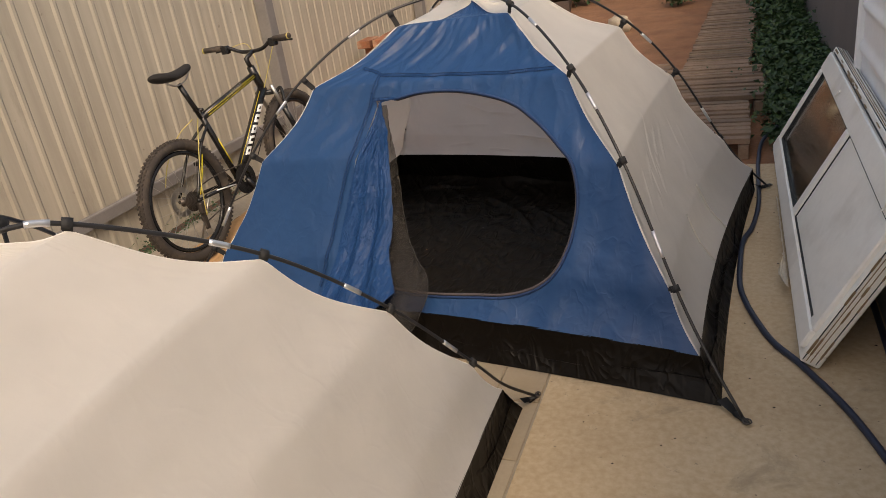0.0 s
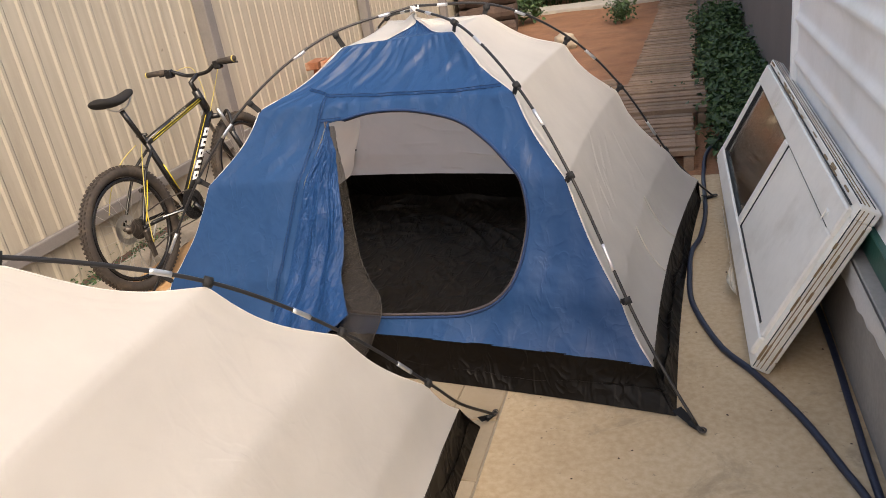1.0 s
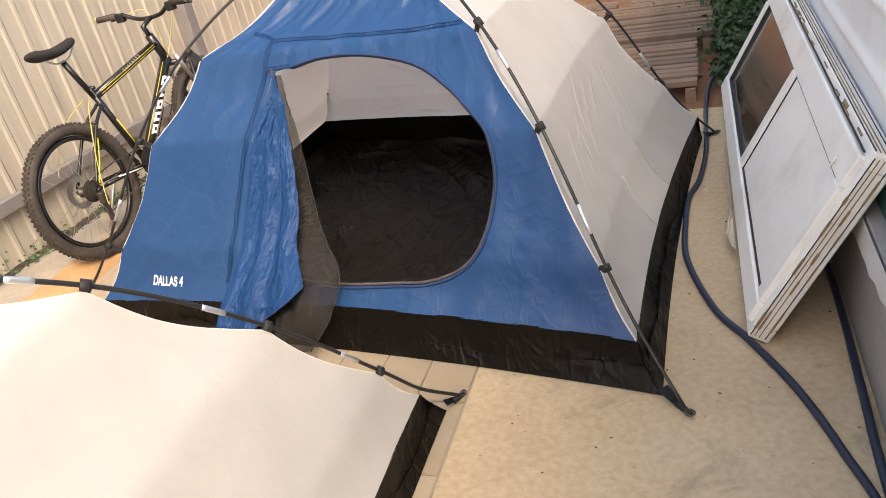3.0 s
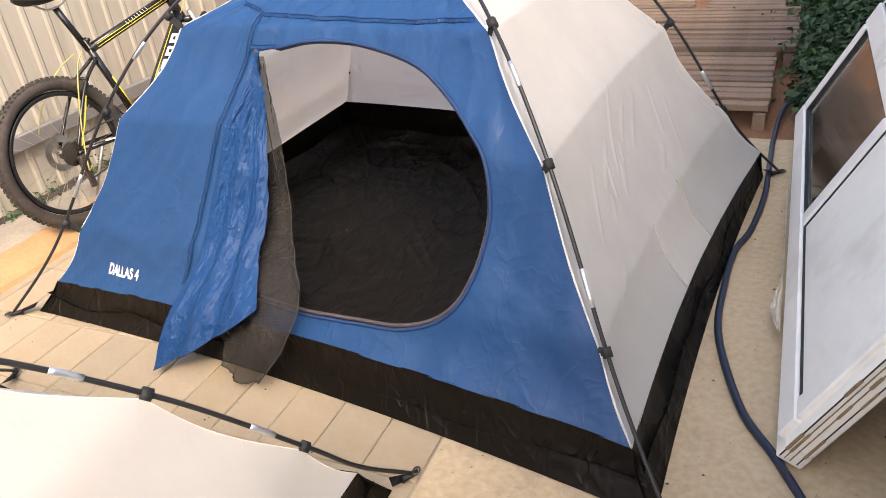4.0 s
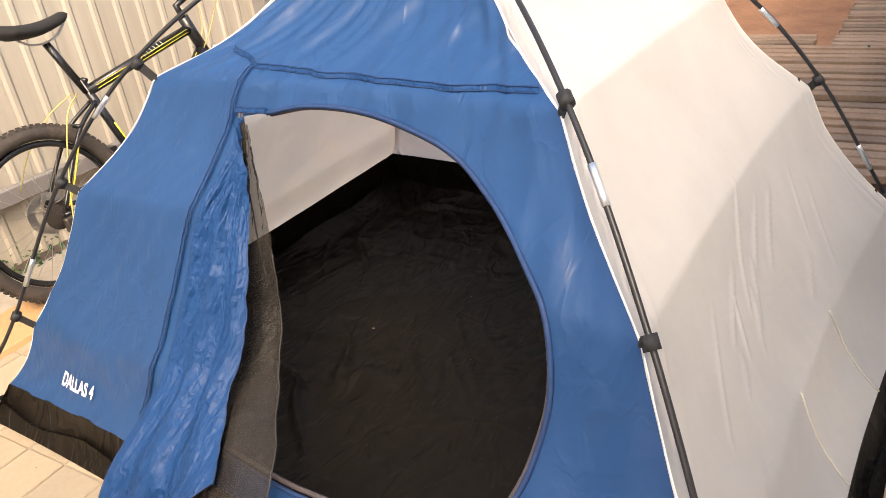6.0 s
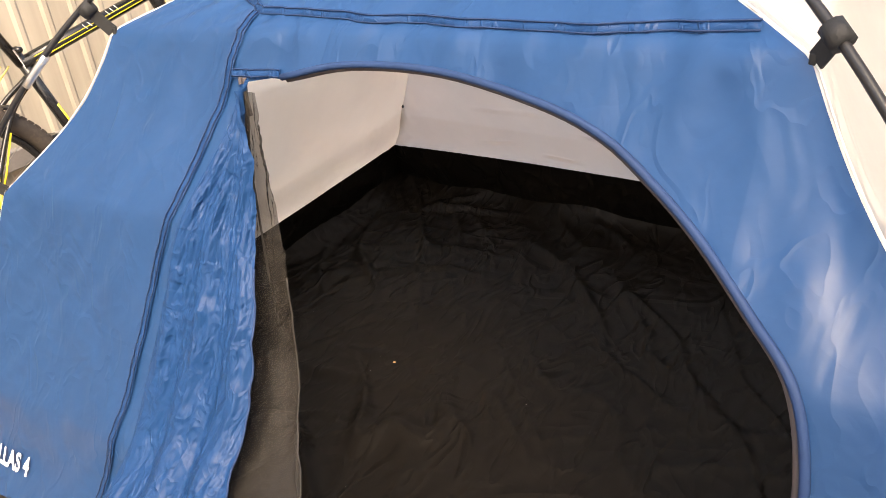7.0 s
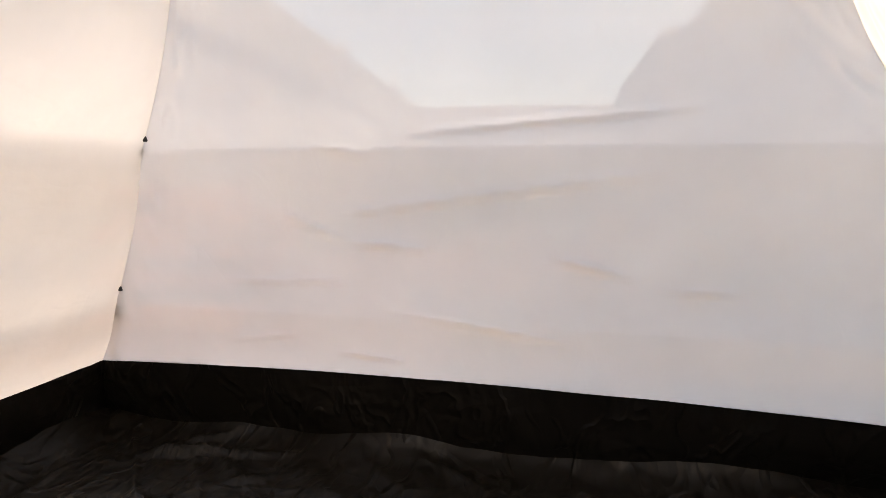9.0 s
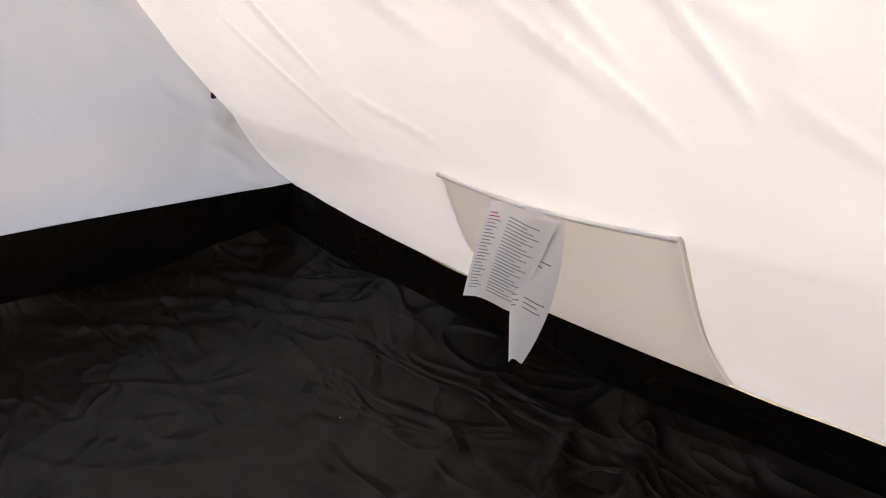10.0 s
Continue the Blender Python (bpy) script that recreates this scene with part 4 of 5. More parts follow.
for y, z0, z1, fill in ((WID - 0.0215, -0.0115, -0.0075, 0.55), (WID - 0.012, -0.0125, -0.0085, 0.4)):
    x = 0.03
    while x < LEN - 0.1:
        l = rl.uniform(0.02, 0.16)
        if rl.random() < fill:
            part("torn_tape", boxed((x, y - 0.003 * rl.random(), z0), (min(LEN - 0.05, x + l), y + rl.uniform(0.002, 0.007), z1)), RUST, olddoor, "torn dirty tape")
        x += l + rl.uniform(0.01, 0.08)
for z in (-0.017, -0.029, -0.043, -0.062):
    part("groove", boxed((-0.002, 0.012, z - 0.0013), (0.001, WID - 0.012, z + 0.0013)), GASKET if z in (-0.017, -0.062) else RUST, olddoor, "dirty groove along the door's edge")
    part("groove", boxed((0.02, WID - 0.001, z - 0.0013), (LEN - 0.02, WID + 0.002, z + 0.0013)), GASKET if z in (-0.017, -0.062) else RUST, olddoor, "dirty groove along the door's edge")
    y = 0.04
    while y < WID - 0.1:
        l = rl.uniform(0.02, 0.09)
        if rl.random() < 0.45:
            part("rust_stain", boxed((-0.003, y, z - rl.uniform(0.002, 0.004)), (0.0, y + l, z + rl.uniform(0.002, 0.005))), RUST, olddoor, "dirty brown stain")
        y += l + rl.uniform(0.02, 0.1)
for x, y in ((1.55, WID - 0.085), (0.16, WID - 0.10)):
    h = bmesh.new()
    box(h, (x - 0.018, y - 0.009, 0.004), (x + 0.018, y + 0.009, 0.010), 0.004)
    box(h, (x - 0.004, y - 0.03, 0.009), (x + 0.004, y + 0.006, 0.014), 0.004)
    part("latch", h, PVC, olddoor)
def film_pt(u, v):
    w = v * (0.005 + 0.026 * math.exp(-((u - 0.12) / 0.10) ** 2) + 0.01 * abs(nz(u * 12, 1, 1)))
    lift = 0.02 * v * (0.5 + nz(u * 14, v * 3, 2)) + 0.014 * v * abs(nz(u * 60, v * 9, 4)) + 0.012
    return Vector((0.50 + 0.95 * u, -0.465 * w + lift * 0.885, 0.885 * w + lift * 0.465 - 0.004))


part("torn_film", sheet(film_pt, 120, 14), FILM, olddoor, "torn plastic film hanging off the edge", True)


# ---------------------------------------------------------------- hoses
def hose(points, r, label):
    solid("hose", tube(spline(points, 10), r, 10), HOSE, YARD, label, "hose", group="hoses", smooth=True)


hose([(0.30, 3.3, 0.02), (0.14, 2.85, 0.02), (0.10, 2.45, 0.012), (0.094, 2.15, 0.012), (0.088, 1.80, 0.012), (0.055, 1.50, 0.012), (0.012, 1.33, 0.012), (-0.002, 1.1, 0.012), (0.004, 0.82, 0.012), (0.09, 0.50, 0.012),
      (0.19, 0.325, 0.012), (0.30, 0.10, 0.012), (0.378, -0.13, 0.012), (0.44, -0.38, 0.012), (0.455, -0.9, 0.012), (0.42, -1.6, 0.012), (0.43, -3.0, 0.012)], 0.0115, "dark blue rubber hose lying on the concrete beside the tent")
hose([(0.455, 1.3, 0.014), (0.464, 0.546, 0.014), (0.458, 0.137, 0.014), (0.452, -0.245, 0.014), (0.468, -0.9, 0.014), (0.45, -2.0, 0.014)], 0.0115, "dark blue rubber hose along the plinth")


# ---------------------------------------------------------------- bicycle (x forward, y left, z up, origin at the rear tyre's foot)
LEAN, HEAD = 4.2, 2.7
bike = thing("bicycle", YARD @ pose(-2.735, 0.955, 0.035) @ pose(0, 0, 0, 0, 0, 90 - HEAD) @ pose(0, 0, 0, -LEAN), "black mountain bicycle with yellow stripes beside the fence", "bicycle")
R = 0.335
WB = 1.09
HUB, FHUB = Vector((0, 0, R)), Vector((WB, 0, R))
BBK = Vector((0.43, 0, R - 0.03))
SEAT_T = Vector((0.30, 0, 0.712))
HEAD_T, HEAD_B = Vector((0.845, 0, 0.845)), Vector((0.885, 0, 0.73))
STEER = 0.0


def wheel(c, name, steer):
    M = Matrix.Translation(c) @ pose(0, 0, 0, 0, 0, steer)
    w = part(name, tube([M @ Vector((math.cos(t) * 0.262, 0, math.sin(t) * 0.262)) for t in [k * math.pi / 32 for k in range(64)]], 0.012, 8, True), BIKE_BLACK, bike, "black rim with thin spokes", True)
    part("tyre", tube([M @ Vector((math.cos(t) * 0.303, 0, math.sin(t) * 0.303)) for t in [k * math.pi / 32 for k in range(64)]], 0.028, 12, True), RUBBER, w, "dusty knobbly tyre", True)
    kb = bmesh.new()
    for k in range(84):
        for o in (-0.015, 0.0, 0.015):
            t = 2 * math.pi * (k + (0.5 if o else 0)) / 84
            box(kb, (-0.006, -0.0045, -0.003), (0.006, 0.0045, 0.006), 0, M @ Matrix.Rotation(-t, 4, "Y") @ Matrix.Translation((0.303 + 0.027 * math.cos(o * 38), o, 0)) @ Matrix.Rotation(math.pi / 2, 4, "Y"))
    part("tread", kb, RUBBER, w)
    sp = bmesh.new()
    for k in range(28):
        t, s = 2 * math.pi * k / 28, (0.03 if k % 2 else -0.03)
        h = t + (0.55 if (k // 2) % 2 else -0.55)
        tube([M @ Vector((math.cos(h) * 0.024, s, math.sin(h) * 0.024)), M @ Vector((math.cos(t) * 0.255, 0, math.sin(t) * 0.255))], 0.0012, 4, False, sp)
    part("spokes", sp, STEEL, w)
    hb = lathe([(0.001, -0.06), (0.012, -0.06), (0.012, -0.035), (0.026, -0.033), (0.026, -0.028), (0.016, -0.025), (0.016, 0.025), (0.026, 0.028), (0.026, 0.033), (0.012, 0.035), (0.012, 0.06), (0.001, 0.06)], 16)
    bmesh.ops.transform(hb, matrix=M, verts=hb.verts)
    part("hub", hb, DARK_STEEL, w, "", True)
    db = lathe([(0.05, 0.040), (0.08, 0.040), (0.08, 0.042), (0.05, 0.042), (0.05, 0.040)], 24)
    bmesh.ops.transform(db, matrix=M, verts=db.verts)
    part("brake_disc", db, STEEL, w, "")
    return w


rear = wheel(HUB, "rear_wheel", 0)
frontw = wheel(FHUB, "front_wheel", STEER)
cs = bmesh.new()
for k in range(7):
    r = 0.055 - 0.0055 * k
    lathe([(0.012, -0.036 - k * 0.004), (r, -0.036 - k * 0.004), (r, -0.0385 - k * 0.004), (0.012, -0.0385 - k * 0.004)], 24, "y", cs)
bmesh.ops.transform(cs, matrix=Matrix.Translation(HUB), verts=cs.verts)
part("cassette", cs, DARK_STEEL, rear, "brown rusty sprockets")

fr = part("frame", tube([HEAD_T + Vector((0.005, 0, -0.02)), SEAT_T], 0.021, 12), BIKE_BLACK, bike, "black alloy frame", True)
part("down_tube", tube([HEAD_B, BBK], 0.028, 12), BIKE_BLACK, fr, "", True)
part("seat_tube", tube([BBK, SEAT_T + Vector((-0.008, 0, 0.05))], 0.017, 12), BIKE_BLACK, fr, "", True)
part("head_tube", tube([HEAD_T + Vector((-0.01, 0, 0.03)), HEAD_B + Vector((0.01, 0, -0.02))], 0.024, 12), BIKE_BLACK, fr, "", True)
for s in (-1, 1):
    part("seat_stay", tube(spline([SEAT_T + Vector((0.01, s * 0.018, -0.04)), Vector((0.18, s * 0.042, 0.58)), HUB + Vector((0.01, s * 0.065, 0.015))], 8), 0.008, 8), BIKE_BLACK, fr, "", True)
    part("chain_stay", tube(spline([BBK + Vector((-0.02, s * 0.03, 0)), Vector((0.26, s * 0.05, R - 0.02)), HUB + Vector((0.005, s * 0.065, 0))], 8), 0.009, 8), BIKE_BLACK, fr, "", True)
part("stay_bridge", tube([Vector((0.2, -0.045, 0.61)), Vector((0.2, 0.045, 0.61))], 0.008, 8), BIKE_BLACK, fr, "", True)


def along(a, b, t, off):
    d = (b - a).normalized()
    n = Vector((0, -1, 0))
    upv = d.cross(n).normalized()
    return a.lerp(b, t) + n * off[0] + upv * off[1]


# decals: yellow lines on the top tube, white block shapes on the down tube
for oz in (-0.006, 0.007):
    for n in (0.0206, ):
        part("stripe", tube([along(HEAD_T + Vector((0.005, 0, -0.02)), SEAT_T, t, (n, oz)) for t in (0.05, 0.3, 0.6, 0.93)], 0.0014, 5), BIKE_YELLOW, fr, "yellow stripe decal", True)
for k in range(8):
    t0 = 0.30 + 0.036 * k
    a, b = along(HEAD_T, SEAT_T, t0, (0.0212, -0.008)), along(HEAD_T, SEAT_T, t0 + 0.018, (0.0212, 0.010))
    part("decal", tube([a, b], 0.0014, 4), BIKE_WHITE, fr)
for k in range(5):
    t0 = 0.17 + 0.118 * k
    def blk(u, v, t0=t0):
        a = (u - 0.5) * 1.15 + 0.12
        base = along(HEAD_B, BBK, t0 + 0.088 * v + 0.03 * u, (0, 0))
        d = (BBK - HEAD_B).normalized()
        n = Vector((0, -1, 0))
        upv = d.cross(n).normalized()
        return base + n * 0.0288 * math.cos(a) + upv * 0.0288 * math.sin(a)
    def holes(u, v, k=k):
        return not (0.30 < v < 0.70 and (u < 0.72 if k % 2 else 0.3 < u < 0.74))
    part("decal", sheet(blk, 6, 6, None, holes), BIKE_WHITE, fr, "white block decal")
part("stripe", tube([along(HEAD_B, BBK, t, (0.012, 0.0255)) for t in (0.06, 0.4, 0.9)], 0.002, 5), BIKE_YELLOW, fr, "yellow stripe decal", True)
part("stripe", tube([along(SEAT_T, BBK, t, (0.014, -0.010)) for t in (0.35, 0.75)], 0.005, 5), BIKE_YELLOW, fr, "yellow decal on the seat tube", True)
for s0, s1 in ((0.15, 0.9),):
    a, b = SEAT_T + Vector((0.01, -0.026, -0.04)), HUB + Vector((0.01, -0.074, 0.015))
    part("stripe", tube([Vector((0.16, -0.052, 0.545)), Vector((0.09, -0.066, 0.44)), Vector((0.03, -0.073, 0.36))], 0.003, 5), BIKE_YELLOW, fr, "yellow stripe decal", True)

# fork
fk = part("fork", tube([HEAD_B + Vector((0.012, 0, -0.03)) + Vector((0, -0.06, 0)), HEAD_B + Vector((0.012, 0.06, -0.03))], 0.016, 10), BIKE_BLACK, bike, "black suspension fork", True)
for s in (-1, 1):
    top = HEAD_B + Vector((0.015, s * 0.06, 0.01))
    end = FHUB + Vector((-0.02, s * 0.062, -0.01))
    part("stanchion", tube([top, top.lerp(end, 0.42)], 0.0125, 10), STEEL, fk, "", True)
    part("lower_leg", tube([top.lerp(end, 0.38), end], 0.017, 10), BIKE_BLACK, fk, "", True)
part("brake_arch", tube(spline([top.lerp(end, 0.4) + Vector((0.02, 0, 0)), Vector((FHUB.x - 0.03, 0, R + 0.36)), Vector((top.lerp(end, 0.4).x + 0.02, -0.06, top.lerp(end, 0.4).z))], 8), 0.010, 8), BIKE_BLACK, fk, "", True)

# handlebar, stem, grips, levers
ST = HEAD_T + Vector((-0.025, 0, 0.08))
part("stem", tube([HEAD_T, ST, ST + Vector((0.075, 0, 0.03))], 0.015, 10), BIKE_BLACK, bike, "", True)
BC = ST + Vector((0.08, 0, 0.035))
bar = part("handlebar", tube(spline([BC + Vector((-0.05, -0.32, 0.05)), BC + Vector((-0.02, -0.18, 0.045)), BC + Vector((0, -0.07, 0.0)), BC + Vector((0, 0.07, 0.0)), BC + Vector((-0.02, 0.18, 0.045)), BC + Vector((-0.05, 0.32, 0.05))], 8), 0.0115, 10), BIKE_BLACK, bike, "black riser handlebar", True)
for s in (-1, 1):
    e = BC + Vector((-0.05, s * 0.325, 0.05))
    i = BC + Vector((-0.03, s * 0.20, 0.047))
    part("grip", tube([e, i], 0.0165, 12), RUBBER, bar, "black rubber grip", True)
    part("grip_ring", tube([e + (i - e) * 0.02, e + (i - e) * 0.08], 0.018, 12), CABLE_YELLOW, bar, "", True)
    part("brake_lever", tube(spline([i + Vector((0.02, -s * 0.03, -0.01)), i + Vector((0.055, 0, -0.02)), i + Vector((0.05, s * 0.09, -0.025))], 6), 0.006, 6), BIKE_BLACK, bar, "", True)
    part("shifter", boxed((i.x - 0.01, i.y - 0.025 - s * 0.02, i.z - 0.04), (i.x + 0.03, i.y + 0.025 - s * 0.02, i.z + 0.008), 0.006), BIKE_BLACK, bar)
    part("cable", tube(spline([i + Vector((0.03, -s * 0.03, -0.01)), i + Vector((0.13, -s * 0.10, -0.02)), HEAD_T + Vector((0.10, s * 0.03, -0.03)), HEAD_T + Vector((0.03, s * 0.025, -0.11))], 8), 0.0025, 6), CABLE_YELLOW, bar, "pale yellow cable", True)

# saddle and post
post = part("seat_post", tube([SEAT_T, SEAT_T + Vector((-0.082, 0, 0.205))], 0.0145, 10), BIKE_BLACK, bike, "", True)
part("seat_clamp", tube([SEAT_T + Vector((-0.002, -0.03, 0.045)), SEAT_T + Vector((-0.002, 0.035, 0.045))], 0.009, 8), BIKE_BLACK, bike, "", True)
SC = SEAT_T + Vector((-0.105, 0, 0.225))


def saddle_pt(u, v):
    x = -0.145 + 0.29 * u
    shut = min(1, u * 7) ** 0.5
    half = 0.075 * (1 - u) ** 0.8 * shut + 0.02 * min(1, u * 3) * (1.0 if u < 0.93 else max(0.2, (1 - u) * 14))
    a = math.pi * 2 * v
    zc = 0.03 - 0.035 * math.sin(math.pi * u) * 0.5 + 0.02 * (1 - u) + 0.028 * u * u
    th = 0.030 * (1 - 0.35 * u) * shut * (1.0 if u < 0.93 else max(0.05, (1 - u) * 14))
    return SC + Vector((x, half * math.cos(a), zc + th * math.sin(a) * (1 if math.sin(a) > 0 else 0.9)))


part("saddle", sheet(saddle_pt, 20, 20), LEATHER, bike, "worn black saddle with dark red panels", True)
part("saddle_rail", tube(spline([SC + Vector((-0.09, -0.022, 0.015)), SC + Vector((-0.03, -0.022, -0.018)), SC + Vector((0.05, -0.022, -0.01)), SC + Vector((0.11, -0.015, 0.03))], 6), 0.004, 6), STEEL, bike, "", True)

# drive train, kickstand, bottle cage
ch = lathe([(0.045, -0.052), (0.088, -0.052), (0.088, -0.056), (0.045, -0.056), (0.045, -0.052)], 32)
lathe([(0.02, -0.044), (0.07, -0.044), (0.07, -0.048), (0.02, -0.048), (0.02, -0.044)], 28, "y", ch)
bmesh.ops.transform(ch, matrix=Matrix.Translation(BBK), verts=ch.verts)
ck = part("crankset", ch, BIKE_BLACK, bike, "black chainrings and cranks")
for s, ang in ((-1, -60), (1, 120)):
    e = BBK + Vector((0.17 * math.cos(radians(ang)), s * 0.075, 0.17 * math.sin(radians(ang))))
    part("crank_arm", tube([BBK + Vector((0, s * 0.062, 0)), e], [0.014, 0.010], 8), BIKE_BLACK, ck, "", True)
    part("pedal", boxed((e.x - 0.045, e.y + s * 0.055 - 0.045, e.z - 0.012), (e.x + 0.045, e.y + s * 0.055 + 0.045, e.z + 0.012), 0.005), BIKE_BLACK, ck)
part("chain", tube(spline([BBK + Vector((0, -0.054, 0.088)), Vector((0.2, -0.05, R + 0.07)), HUB + Vector((0, -0.048, 0.05))], 6), 0.004, 4), DARK_STEEL, bike, "", True)
part("chain", tube(spline([BBK + Vector((0, -0.054, -0.088)), Vector((0.2, -0.052, R - 0.11)), HUB + Vector((0.03, -0.05, -0.13)), HUB + Vector((0.0, -0.05, -0.09))], 6), 0.004, 4), DARK_STEEL, bike, "", True)
dr = bmesh.new()
box(dr, (HUB.x - 0.01, -0.085, R - 0.07), (HUB.x + 0.035, -0.055, R - 0.01), 0.006)
box(dr, (HUB.x + 0.005, -0.062, R - 0.17), (HUB.x + 0.04, -0.048, R - 0.05), 0.006)
part("derailleur", dr, DARK_STEEL, bike, "black rear derailleur")
part("chain_guard", tube([BBK + Vector((-0.06, -0.048, 0.0)), HUB + Vector((0.07, -0.07, 0.0))], 0.011, 8), BIKE_BLACK, bike, "", True)
part("guard_decal", tube([BBK + Vector((-0.10, -0.060, 0.002)), HUB + Vector((0.15, -0.078, 0.002))], 0.004, 5), BIKE_WHITE, bike, "white decal", True)
part("kickstand", tube([Vector((0.22, 0.05, R - 0.04)), Vector((0.16, 0.13, 0.10)), Vector((0.13, 0.17, -0.012))], 0.007, 8), STEEL, bike, "grey kickstand", True)
part("gear_cable", tube(spline([Vector((0.25, -0.02, 0.72)), Vector((0.14, -0.09, 0.66)), Vector((0.06, -0.085, 0.45)), Vector((0.0, -0.10, 0.27)), Vector((0.03, -0.08, 0.26))], 8), 0.0028, 6), CABLE_YELLOW, bike, "yellow gear cable", True)
part("brake_cable", tube(spline([Vector((0.25, 0.02, 0.72)), Vector((0.15, 0.06, 0.66)), Vector((0.03, 0.075, 0.55)), Vector((-0.05, 0.07, 0.44))], 8), 0.0028, 6), CABLE_YELLOW, bike, "yellow brake cable", True)
cg = [along(HEAD_B, BBK, 0.42, (0, -0.025)), along(HEAD_B, BBK, 0.42, (0, -0.075)), along(HEAD_B, BBK, 0.70, (0, -0.075)), along(HEAD_B, BBK, 0.72, (0, -0.025))]
part("bottle_cage", tube([p + Vector((0, -0.03, 0)) for p in cg], 0.003, 6), BIKE_BLACK, bike, "black wire bottle cage", True)
part("bottle_cage_wire", tube([p + Vector((0, 0.03, 0)) for p in cg], 0.003, 6), BIKE_BLACK, bike, "", True)


# ---------------------------------------------------------------- boardwalk
plank_mesh = {}


def plank(parent, x0, x1, y, w, z, seed):
    rnd = random.Random(seed)
    key = (round(x1 - x0, 2), round(w, 3))
    if key not in plank_mesh:
        b = boxed((-(x1 - x0) / 2, -w / 2, -0.024), ((x1 - x0) / 2, w / 2, 0.011), 0.003)
        me = bpy.data.meshes.new("plank")
        b.to_mesh(me)
        b.free()
        me.materials.append(PLANK)
        plank_mesh[key] = me
    o = new("plank", plank_mesh[key])
    o.parent = parent
    o.matrix_local = pose((x0 + x1) / 2 + rnd.uniform(-0.008, 0.008), y, z + rnd.uniform(-0.006, 0.006), rnd.uniform(-2, 2), 0, rnd.uniform(-1.0, 1.0))


def pallet(x0, x1, y0, y1, z, label, turn=0.0):
    t = thing("boardwalk_section", YARD @ pose(0, 0, 0, 0, 0, turn), label, "boardwalk", "boardwalk sections")
    for x in (x0 + 0.04, (x0 + x1) / 2, x1 - 0.04):
        part("bearer", boxed((x - 0.03, y0, -0.04), (x + 0.03, y1, z - 0.03), 0.004), PLANK, t)
    n = int((y1 - y0) / 0.094)
    for k in range(n):
        plank(t, x0, x1, y0 + (k + 0.5) * (y1 - y0) / n, 0.064, z, k + int(100 * y0))
    return t


# ---------------------------------------------------------------- bricks, logs, stones
def brick_pile():
    t = thing("brick_pile", YARD @ pose(-2.77, 4.25, -0.03, 0, 0, 4), "loose stack of old red bricks beside the fence", "brick pile")
    me = bpy.data.meshes.new("brick")
    b = boxed((-0.125, -0.06, -0.0325), (0.125, 0.06, 0.0325), 0.005)
    b.to_mesh(me)
    b.free()
    me.materials.append(BRICK)
    rnd = random.Random(4)
    for lay in range(10):
        for i in range(3):
            for j in range(8):
                if j < (lay % 3) or (lay >= 8 and (j < 3 or i == 2)) or (lay == 9 and j < 5):
                    continue
                o = new("brick", me)
                o.parent = t
                flip = lay % 2
                x, y = (i - 1) * 0.262 + rnd.uniform(-0.02, 0.02), (j - 3.5) * 0.13 + rnd.uniform(-0.012, 0.012)
                if flip:
                    n = i * 8 + j
                    x, y = (n % 6 - 2.5) * 0.13 + rnd.uniform(-0.012, 0.012), (n // 6 - 1.5) * 0.262 + rnd.uniform(-0.02, 0.02)
                o.matrix_local = pose(x, y, 0.035 + lay * 0.071, rnd.uniform(-1, 1), rnd.uniform(-1, 1), rnd.uniform(-5, 5) + 90 * flip)


def logs():
    t = thing("log_pile", YARD @ pose(-2.80, 9.6, -0.03, 0, 0, 10), "dark weathered logs stacked in the yard", "log pile")
    rnd = random.Random(8)
    for lay in range(4):
        for k in range(4 - lay // 2):
            y, z = (k - 1.5) * 0.27 + lay * 0.10, 0.13 + lay * 0.22
            pts = [Vector((-0.42 + 0.84 * s / 8, y + rnd.uniform(-0.02, 0.02), z + rnd.uniform(-0.012, 0.012))) for s in range(9)]
            part("log", tube(pts, [0.12 + rnd.uniform(-0.015, 0.015) for _ in pts], 12), BARK, t)


def stone(x, y, r, label, h=0.7):
    bm = bmesh.new()
    bmesh.ops.create_icosphere(bm, subdivisions=3, radius=r)
    for v in bm.verts:
        n = v.co.normalized()
        v.co *= 1 + 0.35 * nz(n.x * 2 + x, n.y * 2, n.z * 2) + 0.12 * nz(n.x * 7, n.y * 7 + x, n.z * 7)
        v.co.z *= h
    solid("stone", bm, STONE, YARD @ pose(x, y, r * h * 0.55 - 0.03), label, "stone", smooth=True)


# ---------------------------------------------------------------- plants
def leaf_cloud(points, size, seed):
    """Many small folded leaves at the points, as one mesh."""
    rnd = random.Random(seed)
    vs, fs = [], []
    for p in points:
        s = size * rnd.uniform(0.6, 1.35)
        m = Matrix.Translation(p) @ Euler((rnd.uniform(-0.9, 0.9), rnd.uniform(-0.9, 0.9), rnd.uniform(0, 6.28))).to_matrix().to_4x4()
        i = len(vs)
        for q in ((0, 0, 0), (-0.32, 0.4, 0.10), (0, 0.5, -0.02), (0.32, 0.4, 0.10), (0, 1.0, -0.12)):
            vs.append(tuple(m @ (Vector(q) * s)))
        fs += [(i, i + 2, i + 1), (i, i + 3, i + 2), (i + 1, i + 2, i + 4), (i + 2, i + 3, i + 4)]
    return vs, fs


